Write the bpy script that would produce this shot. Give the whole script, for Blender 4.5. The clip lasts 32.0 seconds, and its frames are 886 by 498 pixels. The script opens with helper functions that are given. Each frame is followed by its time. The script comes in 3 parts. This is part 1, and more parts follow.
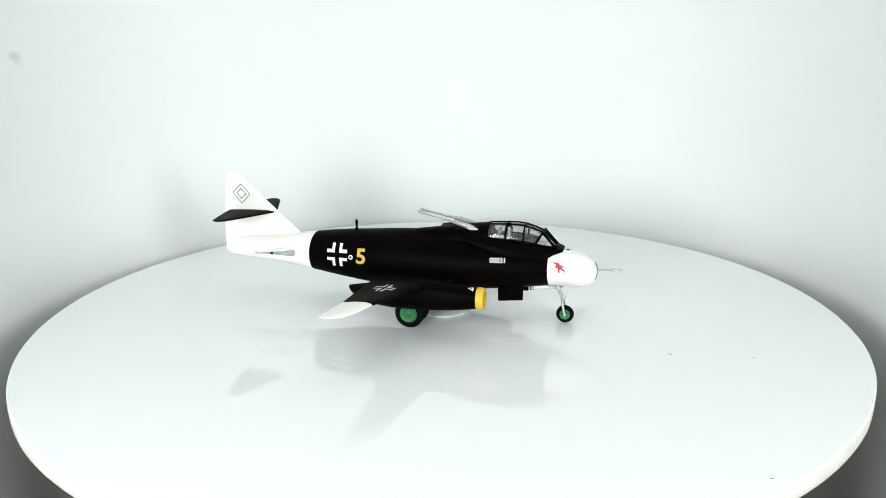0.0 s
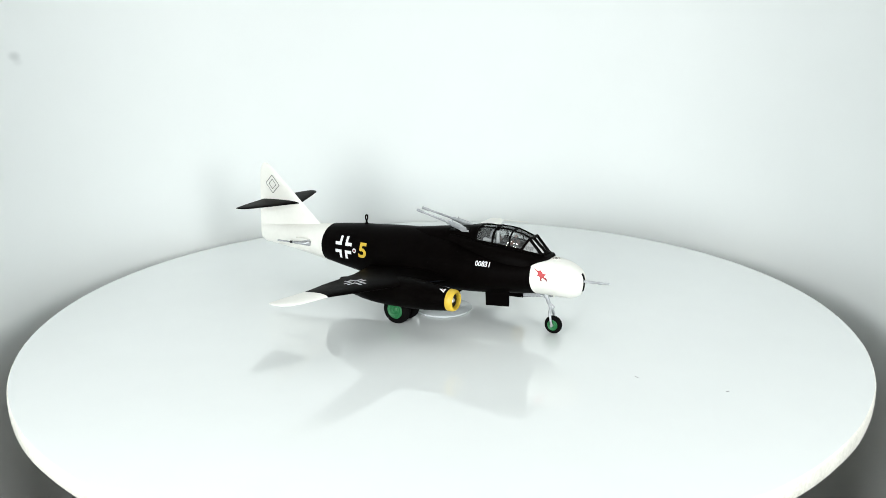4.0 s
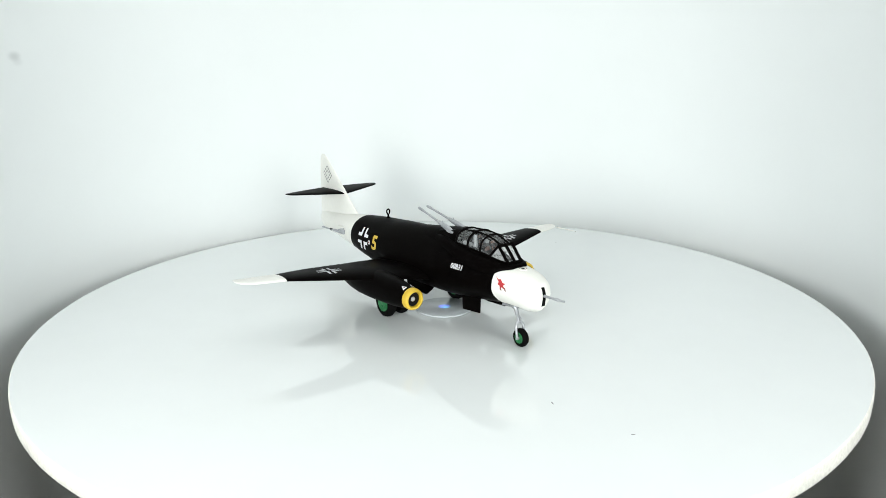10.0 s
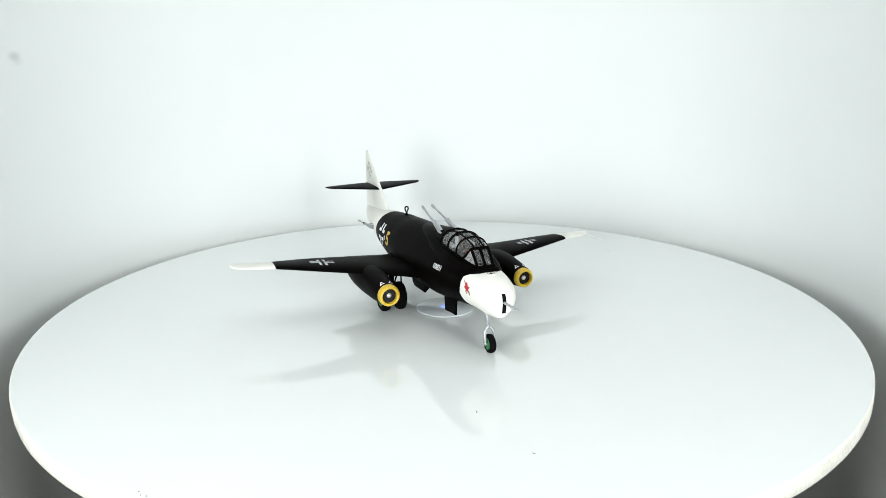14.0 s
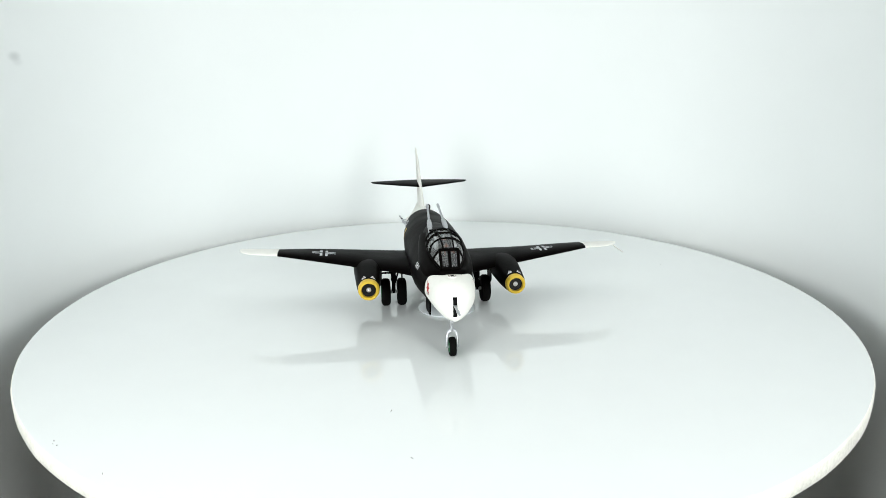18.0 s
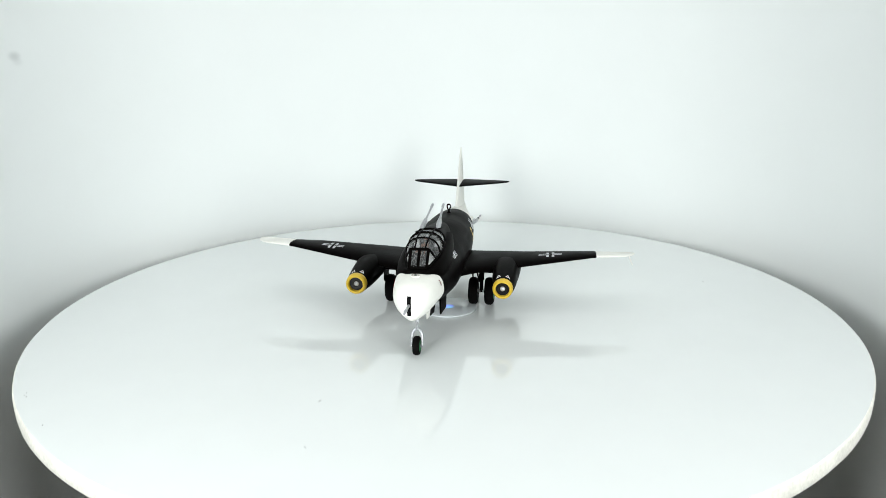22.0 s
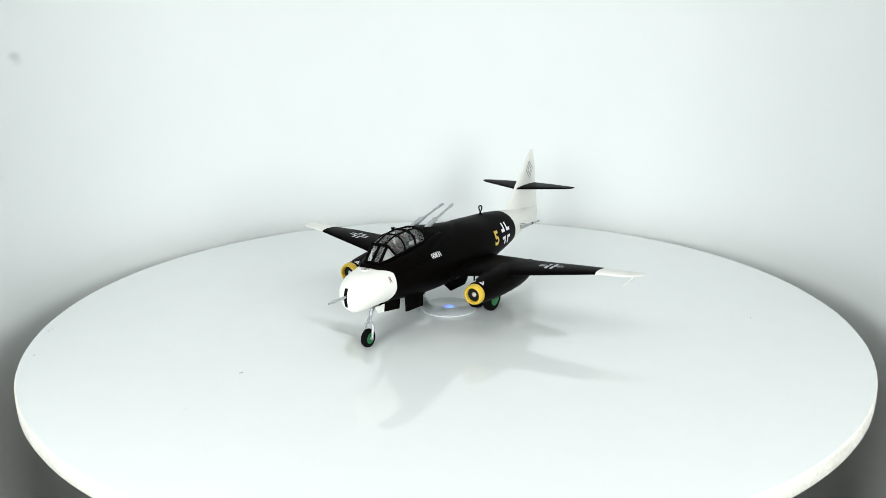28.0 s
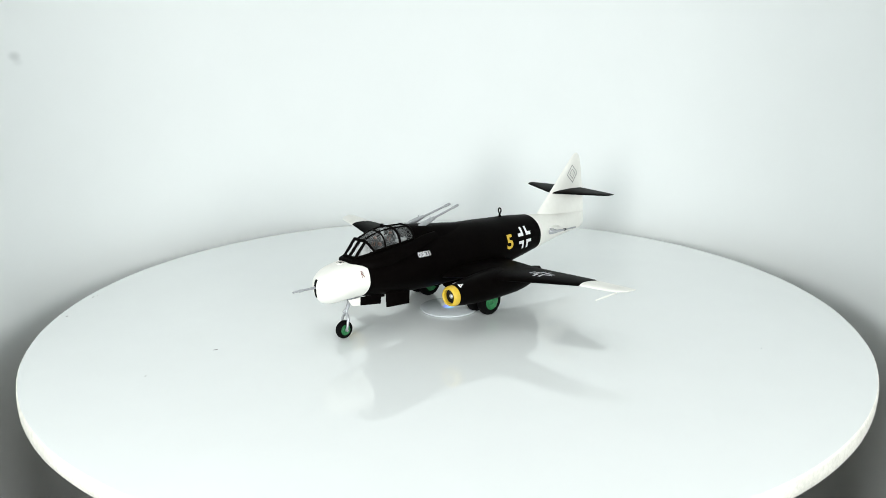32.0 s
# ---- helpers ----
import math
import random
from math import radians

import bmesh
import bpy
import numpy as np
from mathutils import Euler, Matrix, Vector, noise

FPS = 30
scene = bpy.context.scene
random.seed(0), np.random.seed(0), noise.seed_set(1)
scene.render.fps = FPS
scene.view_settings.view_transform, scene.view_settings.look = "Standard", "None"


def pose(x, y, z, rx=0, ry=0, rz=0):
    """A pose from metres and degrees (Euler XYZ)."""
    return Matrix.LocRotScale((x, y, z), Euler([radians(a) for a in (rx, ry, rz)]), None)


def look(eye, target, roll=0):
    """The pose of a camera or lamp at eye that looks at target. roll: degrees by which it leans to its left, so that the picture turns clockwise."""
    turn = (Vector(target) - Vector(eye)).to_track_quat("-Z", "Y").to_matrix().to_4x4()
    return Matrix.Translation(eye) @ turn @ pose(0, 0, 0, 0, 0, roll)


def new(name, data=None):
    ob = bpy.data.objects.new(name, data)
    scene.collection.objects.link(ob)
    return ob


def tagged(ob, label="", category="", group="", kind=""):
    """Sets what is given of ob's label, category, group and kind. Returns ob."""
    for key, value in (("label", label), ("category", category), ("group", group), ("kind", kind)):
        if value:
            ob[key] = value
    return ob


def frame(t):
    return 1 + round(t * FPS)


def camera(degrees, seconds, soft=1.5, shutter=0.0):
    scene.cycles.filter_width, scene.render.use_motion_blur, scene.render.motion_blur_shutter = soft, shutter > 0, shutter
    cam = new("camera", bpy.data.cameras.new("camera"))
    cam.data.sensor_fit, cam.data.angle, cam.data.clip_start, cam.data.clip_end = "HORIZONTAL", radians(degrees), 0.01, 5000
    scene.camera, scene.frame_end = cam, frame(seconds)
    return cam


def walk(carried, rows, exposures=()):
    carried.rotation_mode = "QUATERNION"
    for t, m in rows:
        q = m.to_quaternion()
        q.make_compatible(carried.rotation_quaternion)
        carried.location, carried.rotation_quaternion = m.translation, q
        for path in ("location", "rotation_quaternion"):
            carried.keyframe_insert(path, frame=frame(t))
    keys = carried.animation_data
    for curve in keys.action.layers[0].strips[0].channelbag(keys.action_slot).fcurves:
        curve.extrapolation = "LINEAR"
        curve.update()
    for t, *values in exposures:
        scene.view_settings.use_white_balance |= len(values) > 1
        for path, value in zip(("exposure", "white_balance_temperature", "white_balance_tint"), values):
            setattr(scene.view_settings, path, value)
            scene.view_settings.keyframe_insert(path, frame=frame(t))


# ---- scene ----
# One unit of the tables below is a millimetre.
MM = 0.001
EYE = Vector((0.0, -0.330, 0.11602))
AIM = Vector((-0.002724, 0.96541, -0.26073))
cam = camera(60.03, 32.0, soft=0.6)
walk(cam, [(0.0, look(EYE, EYE + AIM, -0.474)), (32.0, look(EYE, EYE + AIM, -0.474))],
     exposures=((0.0, 0.015), (18.0, 0.015), (23.0, -0.04), (32.0, -0.04)))

# ---- light ----
world = bpy.data.worlds.new("room_dark")
world.use_nodes = True
world.node_tree.nodes["Background"].inputs["Color"].default_value = (0.9, 0.95, 1.0, 1)
world.node_tree.nodes["Background"].inputs["Strength"].default_value = 0.05
scene.world = world


def area_lamp(name, eye, target, width, height, watts, colour):
    data = bpy.data.lights.new(name, "AREA")
    data.shape, data.size, data.size_y, data.energy, data.color = "RECTANGLE", width, height, watts, colour
    ob = new(name, data)
    ob.matrix_world = look(eye, target)
    return ob


LAMPLIGHT = (0.955, 1.0, 0.985)
area_lamp("lamp_left", (-0.185, -0.37, 0.108), (0, 0.12, 0.09), 0.12, 0.16, 1.40, LAMPLIGHT)
area_lamp("lamp_right", (0.205, -0.37, 0.108), (0, 0.12, 0.09), 0.12, 0.16, 1.18, LAMPLIGHT)
# added overhead fill that evens out the board and card, not a known lamp
area_lamp("fill_overhead", (0.0, 0.0, 1.05), (0, 0, 0), 1.3, 1.3, 6.6, LAMPLIGHT)


# ---- materials ----
def material(name, base, rough, metal=0.0, grain=0.0, scale=400.0, bump=0.0, coat=0.0, spec=0.5, rough_var=0.0, second=None):
    """A paint or plastic: base colour varied at two scales, with fine relief."""
    m = bpy.data.materials.new(name)
    m.use_nodes = True
    nt = m.node_tree
    b = nt.nodes["Principled BSDF"]
    b.inputs["Roughness"].default_value = rough
    b.inputs["Metallic"].default_value = metal
    b.inputs["Specular IOR Level"].default_value = spec
    b.inputs["Coat Weight"].default_value = coat
    b.inputs["Coat Roughness"].default_value = 0.06
    tc = nt.nodes.new("ShaderNodeTexCoord")
    n1 = nt.nodes.new("ShaderNodeTexNoise")
    n1.inputs["Scale"].default_value = scale
    n1.inputs["Detail"].default_value = 6
    n2 = nt.nodes.new("ShaderNodeTexNoise")
    n2.inputs["Scale"].default_value = scale * 0.13
    n2.inputs["Detail"].default_value = 4
    for n in (n1, n2):
        nt.links.new(tc.outputs["Object"], n.inputs["Vector"])
    add = nt.nodes.new("ShaderNodeMath")
    add.operation = "ADD"
    nt.links.new(n1.outputs["Fac"], add.inputs[0])
    nt.links.new(n2.outputs["Fac"], add.inputs[1])
    mr = nt.nodes.new("ShaderNodeMapRange")
    mr.inputs["From Min"].default_value, mr.inputs["From Max"].default_value = 0.65, 1.35
    nt.links.new(add.outputs[0], mr.inputs["Value"])
    mix = nt.nodes.new("ShaderNodeMix")
    mix.data_type = "RGBA"
    low = [max(0.0, c * (1 - grain)) for c in base]
    high = second if second else [min(1.0, c * (1 + grain)) for c in base]
    mix.inputs["A"].default_value = (*low, 1)
    mix.inputs["B"].default_value = (*high, 1)
    nt.links.new(mr.outputs["Result"], mix.inputs["Factor"])
    nt.links.new(mix.outputs["Result"], b.inputs["Base Color"])
    if rough_var:
        rr = nt.nodes.new("ShaderNodeMapRange")
        rr.inputs["To Min"].default_value, rr.inputs["To Max"].default_value = rough - rough_var, rough + rough_var
        nt.links.new(n2.outputs["Fac"], rr.inputs["Value"])
        nt.links.new(rr.outputs["Result"], b.inputs["Roughness"])
    if bump:
        bp = nt.nodes.new("ShaderNodeBump")
        bp.inputs["Strength"].default_value = bump
        bp.inputs["Distance"].default_value = 0.0003
        nt.links.new(n1.outputs["Fac"], bp.inputs["Height"])
        nt.links.new(bp.outputs["Normal"], b.inputs["Normal"])
    return m


def chipped(m, scale, at, colour):
    """Sparse pale chips and dust over a paint."""
    nt = m.node_tree
    b = nt.nodes["Principled BSDF"]
    old = b.inputs["Base Color"].links[0].from_socket
    tc = nt.nodes.new("ShaderNodeTexCoord")
    n = nt.nodes.new("ShaderNodeTexNoise")
    n.inputs["Scale"].default_value, n.inputs["Detail"].default_value = scale, 3
    nt.links.new(tc.outputs["Object"], n.inputs["Vector"])
    r = nt.nodes.new("ShaderNodeMapRange")
    for key, v in (("From Min", at), ("From Max", at + 0.04), ("To Min", 0.0), ("To Max", 0.8)):
        r.inputs[key].default_value = v
    nt.links.new(n.outputs["Fac"], r.inputs["Value"])
    mix = nt.nodes.new("ShaderNodeMix")
    mix.data_type = "RGBA"
    mix.inputs["B"].default_value = (*colour, 1)
    nt.links.new(r.outputs["Result"], mix.inputs["Factor"])
    nt.links.new(old, mix.inputs["A"])
    nt.links.new(mix.outputs["Result"], b.inputs["Base Color"])


BLACK = material("black_paint", (0.0018, 0.0014, 0.0013), 0.42, grain=0.35, scale=700, bump=0.12, rough_var=0.12, spec=0.012)
chipped(BLACK, 900, 0.76, (0.02, 0.02, 0.022))
WHITE = material("white_paint", (0.77, 0.763, 0.72), 0.5, grain=0.03, scale=500, bump=0.1, rough_var=0.08)
SILVER = material("silver_paint", (0.38, 0.39, 0.41), 0.36, metal=0.45, grain=0.25, scale=900, bump=0.1, rough_var=0.1)
chipped(WHITE, 500, 0.75, (0.50, 0.48, 0.42))
YELLOW = material("yellow_paint", (0.58, 0.39, 0.030), 0.45, grain=0.14, scale=600, bump=0.1)
chipped(YELLOW, 700, 0.69, (0.20, 0.14, 0.03))
GREEN = material("green_paint", (0.012, 0.15, 0.045), 0.5, grain=0.25, scale=600, bump=0.1)
RUBBER = material("black_rubber", (0.003, 0.0028, 0.0028), 0.75, grain=0.3, scale=800, bump=0.15, spec=0.05)
RED = material("red_decal", (0.45, 0.025, 0.03), 0.5, grain=0.2)
MAROON = material("dark_red_decal", (0.16, 0.02, 0.022), 0.5, grain=0.2)
DECAL = material("white_decal", (0.72, 0.73, 0.76), 0.45, grain=0.06, scale=900)
GREYDECAL = material("grey_decal", (0.50, 0.51, 0.54), 0.5, grain=0.25, scale=900)
LINE = material("dark_line", (0.10, 0.10, 0.11), 0.5, grain=0.2)
# near-black that paints the shade of openings onto solid parts
HOLE_SHADE = material("dark_inside", (0.003, 0.003, 0.003), 0.7, grain=0.2, spec=0.08)
STEEL = material("intake_grey", (0.035, 0.035, 0.038), 0.35, metal=0.4, grain=0.3, scale=900)
DUCT = material("duct_grey", (0.005, 0.005, 0.005), 0.4, spec=0.15, grain=0.3, scale=900)
SPINNER = material("spinner_metal", (0.52, 0.54, 0.58), 0.28, metal=0.5, grain=0.1)
LEATHER = material("brown_trim", (0.17, 0.095, 0.075), 0.6, grain=0.3, scale=700)
SEATDARK = material("seat_dark_grey", (0.03, 0.03, 0.031), 0.6, grain=0.3, scale=700)
FLOORGREY = material("cockpit_grey", (0.02, 0.021, 0.023), 0.6, grain=0.25, scale=700)
SEATGREY = material("seat_grey", (0.45, 0.46, 0.47), 0.5, grain=0.2, scale=700)
DISCTOP = material("gloss_white_board", (0.75, 0.775, 0.775), 0.035, grain=0.012, scale=60, coat=0.0, spec=0.62, rough_var=0.012)
DISCEDGE = material("cut_board_edge", (0.76, 0.75, 0.69), 0.85, grain=0.14, scale=650, bump=1.0)
ROOM = material("room_paint", (0.50, 0.50, 0.49), 0.9, grain=0.03, scale=5)
TABLE = material("table_dark", (0.12, 0.10, 0.065), 0.7, grain=0.15, scale=20)
BASEPLASTIC = material("dark_plastic", (0.05, 0.044, 0.032), 0.5, grain=0.2)
SPECK = material("grey_speck", (0.16, 0.15, 0.15), 0.6, grain=0.2)


def glass_material():
    m = bpy.data.materials.new("thin_clear_plastic")
    m.use_nodes = True
    nt = m.node_tree
    nt.nodes.clear()
    out = nt.nodes.new("ShaderNodeOutputMaterial")
    tr = nt.nodes.new("ShaderNodeBsdfTransparent")
    tr.inputs["Color"].default_value = (0.78, 0.80, 0.80, 1)
    gl = nt.nodes.new("ShaderNodeBsdfGlossy")
    gl.inputs["Roughness"].default_value = 0.05
    fr = nt.nodes.new("ShaderNodeFresnel")
    fr.inputs["IOR"].default_value = 1.42
    mix = nt.nodes.new("ShaderNodeMixShader")
    nt.links.new(fr.outputs[0], mix.inputs[0])
    nt.links.new(tr.outputs[0], mix.inputs[1])
    nt.links.new(gl.outputs[0], mix.inputs[2])
    df = nt.nodes.new("ShaderNodeBsdfDiffuse")
    df.inputs["Color"].default_value = (0.62, 0.64, 0.65, 1)
    haze = nt.nodes.new("ShaderNodeMixShader")
    tc = nt.nodes.new("ShaderNodeTexCoord")
    wave = nt.nodes.new("ShaderNodeTexNoise")
    wave.inputs["Scale"].default_value, wave.inputs["Detail"].default_value = 420, 2
    nt.links.new(tc.outputs["Object"], wave.inputs["Vector"])
    bp = nt.nodes.new("ShaderNodeBump")
    bp.inputs["Strength"].default_value, bp.inputs["Distance"].default_value = 0.5, 0.0004
    nt.links.new(wave.outputs["Fac"], bp.inputs["Height"])
    for node in (gl, fr):
        nt.links.new(bp.outputs["Normal"], node.inputs["Normal"])
    film = nt.nodes.new("ShaderNodeMapRange")
    for key, v in (("From Min", 0.35), ("From Max", 0.65), ("To Min", 0.01), ("To Max", 0.09)):
        film.inputs[key].default_value = v
    nt.links.new(wave.outputs["Fac"], film.inputs["Value"])
    nt.links.new(film.outputs["Result"], haze.inputs[0])
    nt.links.new(mix.outputs[0], haze.inputs[1])
    nt.links.new(df.outputs[0], haze.inputs[2])
    nt.links.new(haze.outputs[0], out.inputs[0])
    return m


GLASS = glass_material()


def pale_sheen_material():
    """Clear plastic with the lamps' pale reflection painted in as patchy diffuse white."""
    m = bpy.data.materials.new("pale_sheen_plastic")
    m.use_nodes = True
    nt = m.node_tree
    nt.nodes.clear()
    out = nt.nodes.new("ShaderNodeOutputMaterial")
    tr = nt.nodes.new("ShaderNodeBsdfTransparent")
    df = nt.nodes.new("ShaderNodeBsdfDiffuse")
    df.inputs["Color"].default_value = (0.78, 0.80, 0.80, 1)
    tc = nt.nodes.new("ShaderNodeTexCoord")
    n = nt.nodes.new("ShaderNodeTexNoise")
    n.inputs["Scale"].default_value = 350
    nt.links.new(tc.outputs["Object"], n.inputs["Vector"])
    r = nt.nodes.new("ShaderNodeMapRange")
    for key, v in (("From Min", 0.35), ("From Max", 0.65), ("To Min", 0.20), ("To Max", 0.45)):
        r.inputs[key].default_value = v
    nt.links.new(n.outputs["Fac"], r.inputs["Value"])
    mix = nt.nodes.new("ShaderNodeMixShader")
    nt.links.new(r.outputs["Result"], mix.inputs[0])
    nt.links.new(tr.outputs[0], mix.inputs[1])
    nt.links.new(df.outputs[0], mix.inputs[2])
    nt.links.new(mix.outputs[0], out.inputs[0])
    return m


PALE_SHEEN = pale_sheen_material()


def frosted_material():
    m = material("frosted_clear_plastic", (0.82, 0.87, 0.90), 0.15, grain=0.05, scale=300)
    m.node_tree.nodes["Principled BSDF"].inputs["Transmission Weight"].default_value = 0.25
    return m


FROST = frosted_material()


def glow_material():
    """The lit diode under the plastic: bright blue and green in the middle, fading to the rim."""
    m = material("lit_diode", (0.62, 0.67, 0.69), 0.22, grain=0.05, scale=300)
    nt = m.node_tree
    b = nt.nodes["Principled BSDF"]
    tc = nt.nodes.new("ShaderNodeTexCoord")
    g = nt.nodes.new("ShaderNodeTexNoise")
    g.inputs["Scale"].default_value = 260
    nt.links.new(tc.outputs["Object"], g.inputs["Vector"])
    cr = nt.nodes.new("ShaderNodeValToRGB")
    cr.color_ramp.elements[0].position, cr.color_ramp.elements[0].color = 0.40, (0.09, 0.13, 1.0, 1)
    cr.color_ramp.elements[1].position, cr.color_ramp.elements[1].color = 0.66, (0.06, 0.55, 0.90, 1)
    nt.links.new(g.outputs["Fac"], cr.inputs["Fac"])
    nt.links.new(cr.outputs["Color"], b.inputs["Emission Color"])
    d = nt.nodes.new("ShaderNodeVectorMath")
    d.operation = "DISTANCE"
    d.inputs[1].default_value = (0, -0.0005, 0.001)
    nt.links.new(tc.outputs["Object"], d.inputs[0])
    r = nt.nodes.new("ShaderNodeMapRange")
    r.interpolation_type = "SMOOTHSTEP"
    for key, v in (("From Min", 0.0008), ("From Max", 0.0034), ("To Min", 1.1), ("To Max", 0.0)):
        r.inputs[key].default_value = v
    nt.links.new(d.outputs["Value"], r.inputs["Value"])
    nt.links.new(r.outputs["Result"], b.inputs["Emission Strength"])
    return m


GLOW = glow_material()


# ---- mesh helpers ----
def part(name, bm, mat, parent=None, label="", smooth=True, angle=40):
    """Link a bmesh, given in millimetres, as one mesh object."""
    bmesh.ops.scale(bm, vec=(MM, MM, MM), verts=bm.verts)
    bmesh.ops.recalc_face_normals(bm, faces=bm.faces)
    me = bpy.data.meshes.new(name)
    for f in bm.faces:
        f.smooth = smooth
    for e in bm.edges:
        if smooth and len(e.link_faces) == 2 and e.calc_face_angle(0) > radians(angle):
            e.smooth = False
    bm.to_mesh(me)
    bm.free()
    me.materials.append(mat)
    ob = new(name, me)
    if parent:
        ob.parent = parent
    if label:
        ob["label"] = label
    return ob


def loft(rings, caps=True, closed=True):
    bm = bmesh.new()
    vs = [[bm.verts.new(p) for p in r] for r in rings]
    for a, b in zip(vs, vs[1:]):
        n = len(a)
        for i in range(n if closed else n - 1):
            j = (i + 1) % n
            bm.faces.new((a[i], a[j], b[j], b[i]))
    if caps:
        bm.faces.new(vs[0][::-1])
        bm.faces.new(vs[-1])
    return bm


def tube(points, radii, n=10, bm=None):
    """A round bar along points; radii one number or one a point."""
    pts = [Vector(p) for p in points]
    if not isinstance(radii, (list, tuple)):
        radii = [radii] * len(pts)
    bm = bm or bmesh.new()
    rings = []
    for i, p in enumerate(pts):
        d = (pts[min(i + 1, len(pts) - 1)] - pts[max(i - 1, 0)]).normalized()
        a = d.orthogonal().normalized() if i == 0 else (side - d * side.dot(d)).normalized()
        side = a
        b = d.cross(a)
        rings.append([bm.verts.new(p + (a * math.cos(k * math.tau / n) + b * math.sin(k * math.tau / n)) * radii[i]) for k in range(n)])
    for a, b in zip(rings, rings[1:]):
        for k in range(n):
            bm.faces.new((a[k], a[(k + 1) % n], b[(k + 1) % n], b[k]))
    bm.faces.new(rings[0][::-1])
    bm.faces.new(rings[-1])
    return bm


def lathe(profile, origin, axis="x", n=32, bm=None, caps=True):
    """Turn (along, radius) pairs round an axis through origin."""
    bm = bm or bmesh.new()
    o = Vector(origin)
    rings = []
    for s, r in profile:
        ring = []
        for k in range(n):
            c, d = r * math.cos(k * math.tau / n), r * math.sin(k * math.tau / n)
            v = {"x": (s, c, d), "y": (c, s, d), "z": (c, d, s)}[axis]
            ring.append(bm.verts.new(o + Vector(v)))
        rings.append(ring)
    for a, b in zip(rings, rings[1:]):
        for k in range(n):
            bm.faces.new((a[k], a[(k + 1) % n], b[(k + 1) % n], b[k]))
    if caps:
        bm.faces.new(rings[0][::-1])
        bm.faces.new(rings[-1])
    return bm


def plate(outline, thick, bevel=0.12, bm=None):
    """A flat plate: outline of 3D points, thickened by the vector thick, with softened edges."""
    own = bm is None
    bm = bm or bmesh.new()
    t = Vector(thick)
    a = [bm.verts.new(Vector(p) - t / 2) for p in outline]
    b = [bm.verts.new(Vector(p) + t / 2) for p in outline]
    n = len(a)
    bm.faces.new(a[::-1])
    bm.faces.new(b)
    for i in range(n):
        bm.faces.new((a[i], a[(i + 1) % n], b[(i + 1) % n], b[i]))
    if own and bevel:
        bmesh.ops.bevel(bm, geom=list(bm.edges), offset=bevel, segments=1, affect="EDGES", clamp_overlap=True)
    return bm


def slice_grid(bm, step, xs=True):
    """Cut flat faces along a grid, so that they can follow a curved skin."""
    for ax in (0, 1) if xs else (1,):
        lo = min(v.co[ax] for v in bm.verts)
        hi = max(v.co[ax] for v in bm.verts)
        k = lo + step
        while k < hi:
            n = Vector((1, 0, 0)) if ax == 0 else Vector((0, 1, 0))
            bmesh.ops.bisect_plane(bm, geom=[*bm.verts, *bm.edges, *bm.faces], plane_co=n * k, plane_no=n, dist=1e-5)
            k += step


def lerp_table(table, x):
    """Smooth interpolation of rows (x, a, b, ...), x falling."""
    if x >= table[0][0]:
        return table[0][1:]
    for i, (p, q) in enumerate(zip(table, table[1:])):
        if p[0] >= x >= q[0]:
            f = (p[0] - x) / (p[0] - q[0])
            o = table[max(i - 1, 0)]
            r = table[min(i + 2, len(table) - 1)]
            out = []
            for k in range(1, len(p)):
                m0 = (q[k] - o[k]) / max(1e-6, o[0] - q[0]) * (p[0] - q[0])
                m1 = (r[k] - p[k]) / max(1e-6, p[0] - r[0]) * (p[0] - q[0])
                out.append((2 * f**3 - 3 * f**2 + 1) * p[k] + (f**3 - 2 * f**2 + f) * m0 + (3 * f**2 - 2 * f**3) * q[k] + (f**3 - f**2) * m1)
            return tuple(out)
    return table[-1][1:]


# ---- setting ----
FLOOR_Z, SHEET_A, SHEET_B = -180.0, 195.5, 179.5


def box_bm(x0, x1, y0, y1, z0, z1):
    bm = bmesh.new()
    bmesh.ops.create_cube(bm, size=1)
    bmesh.ops.scale(bm, vec=(x1 - x0, y1 - y0, z1 - z0), verts=bm.verts)
    bmesh.ops.translate(bm, vec=((x0 + x1) / 2, (y0 + y1) / 2, (z0 + z1) / 2), verts=bm.verts)
    return bm


def sheet_material():
    """White card with a soft round smudge on it."""
    m = material("white_card", (0.78, 0.805, 0.805), 0.75, grain=0.012, scale=25, bump=0.1)
    nt = m.node_tree
    b = nt.nodes["Principled BSDF"]
    old = b.inputs["Base Color"].links[0].from_socket
    geo = nt.nodes.new("ShaderNodeNewGeometry")
    flat = nt.nodes.new("ShaderNodeVectorMath")
    flat.operation = "MULTIPLY"
    flat.inputs[1].default_value = (1.0, 0.5, 1.0)
    nt.links.new(geo.outputs["Position"], flat.inputs[0])
    for place, r0, r1, amount in (((-0.1934, 0.0132, 0.1113), 0.0004, 0.0030, 0.42), ((-0.1931, 0.0140, 0.1088), 0.0004, 0.0026, 0.16)):
        d = nt.nodes.new("ShaderNodeVectorMath")
        d.operation = "DISTANCE"
        d.inputs[1].default_value = place
        nt.links.new(flat.outputs["Vector"], d.inputs[0])
        r = nt.nodes.new("ShaderNodeMapRange")
        r.interpolation_type = "SMOOTHSTEP"
        for key, v in (("From Min", r0), ("From Max", r1), ("To Min", amount), ("To Max", 0.0)):
            r.inputs[key].default_value = v
        nt.links.new(d.outputs["Value"], r.inputs["Value"])
        mix = nt.nodes.new("ShaderNodeMix")
        mix.data_type = "RGBA"
        mix.inputs["B"].default_value = (0.36, 0.38, 0.38, 1)
        nt.links.new(r.outputs["Result"], mix.inputs["Factor"])
        nt.links.new(old, mix.inputs["A"])
        old = mix.outputs["Result"]
    nt.links.new(old, b.inputs["Base Color"])
    return m


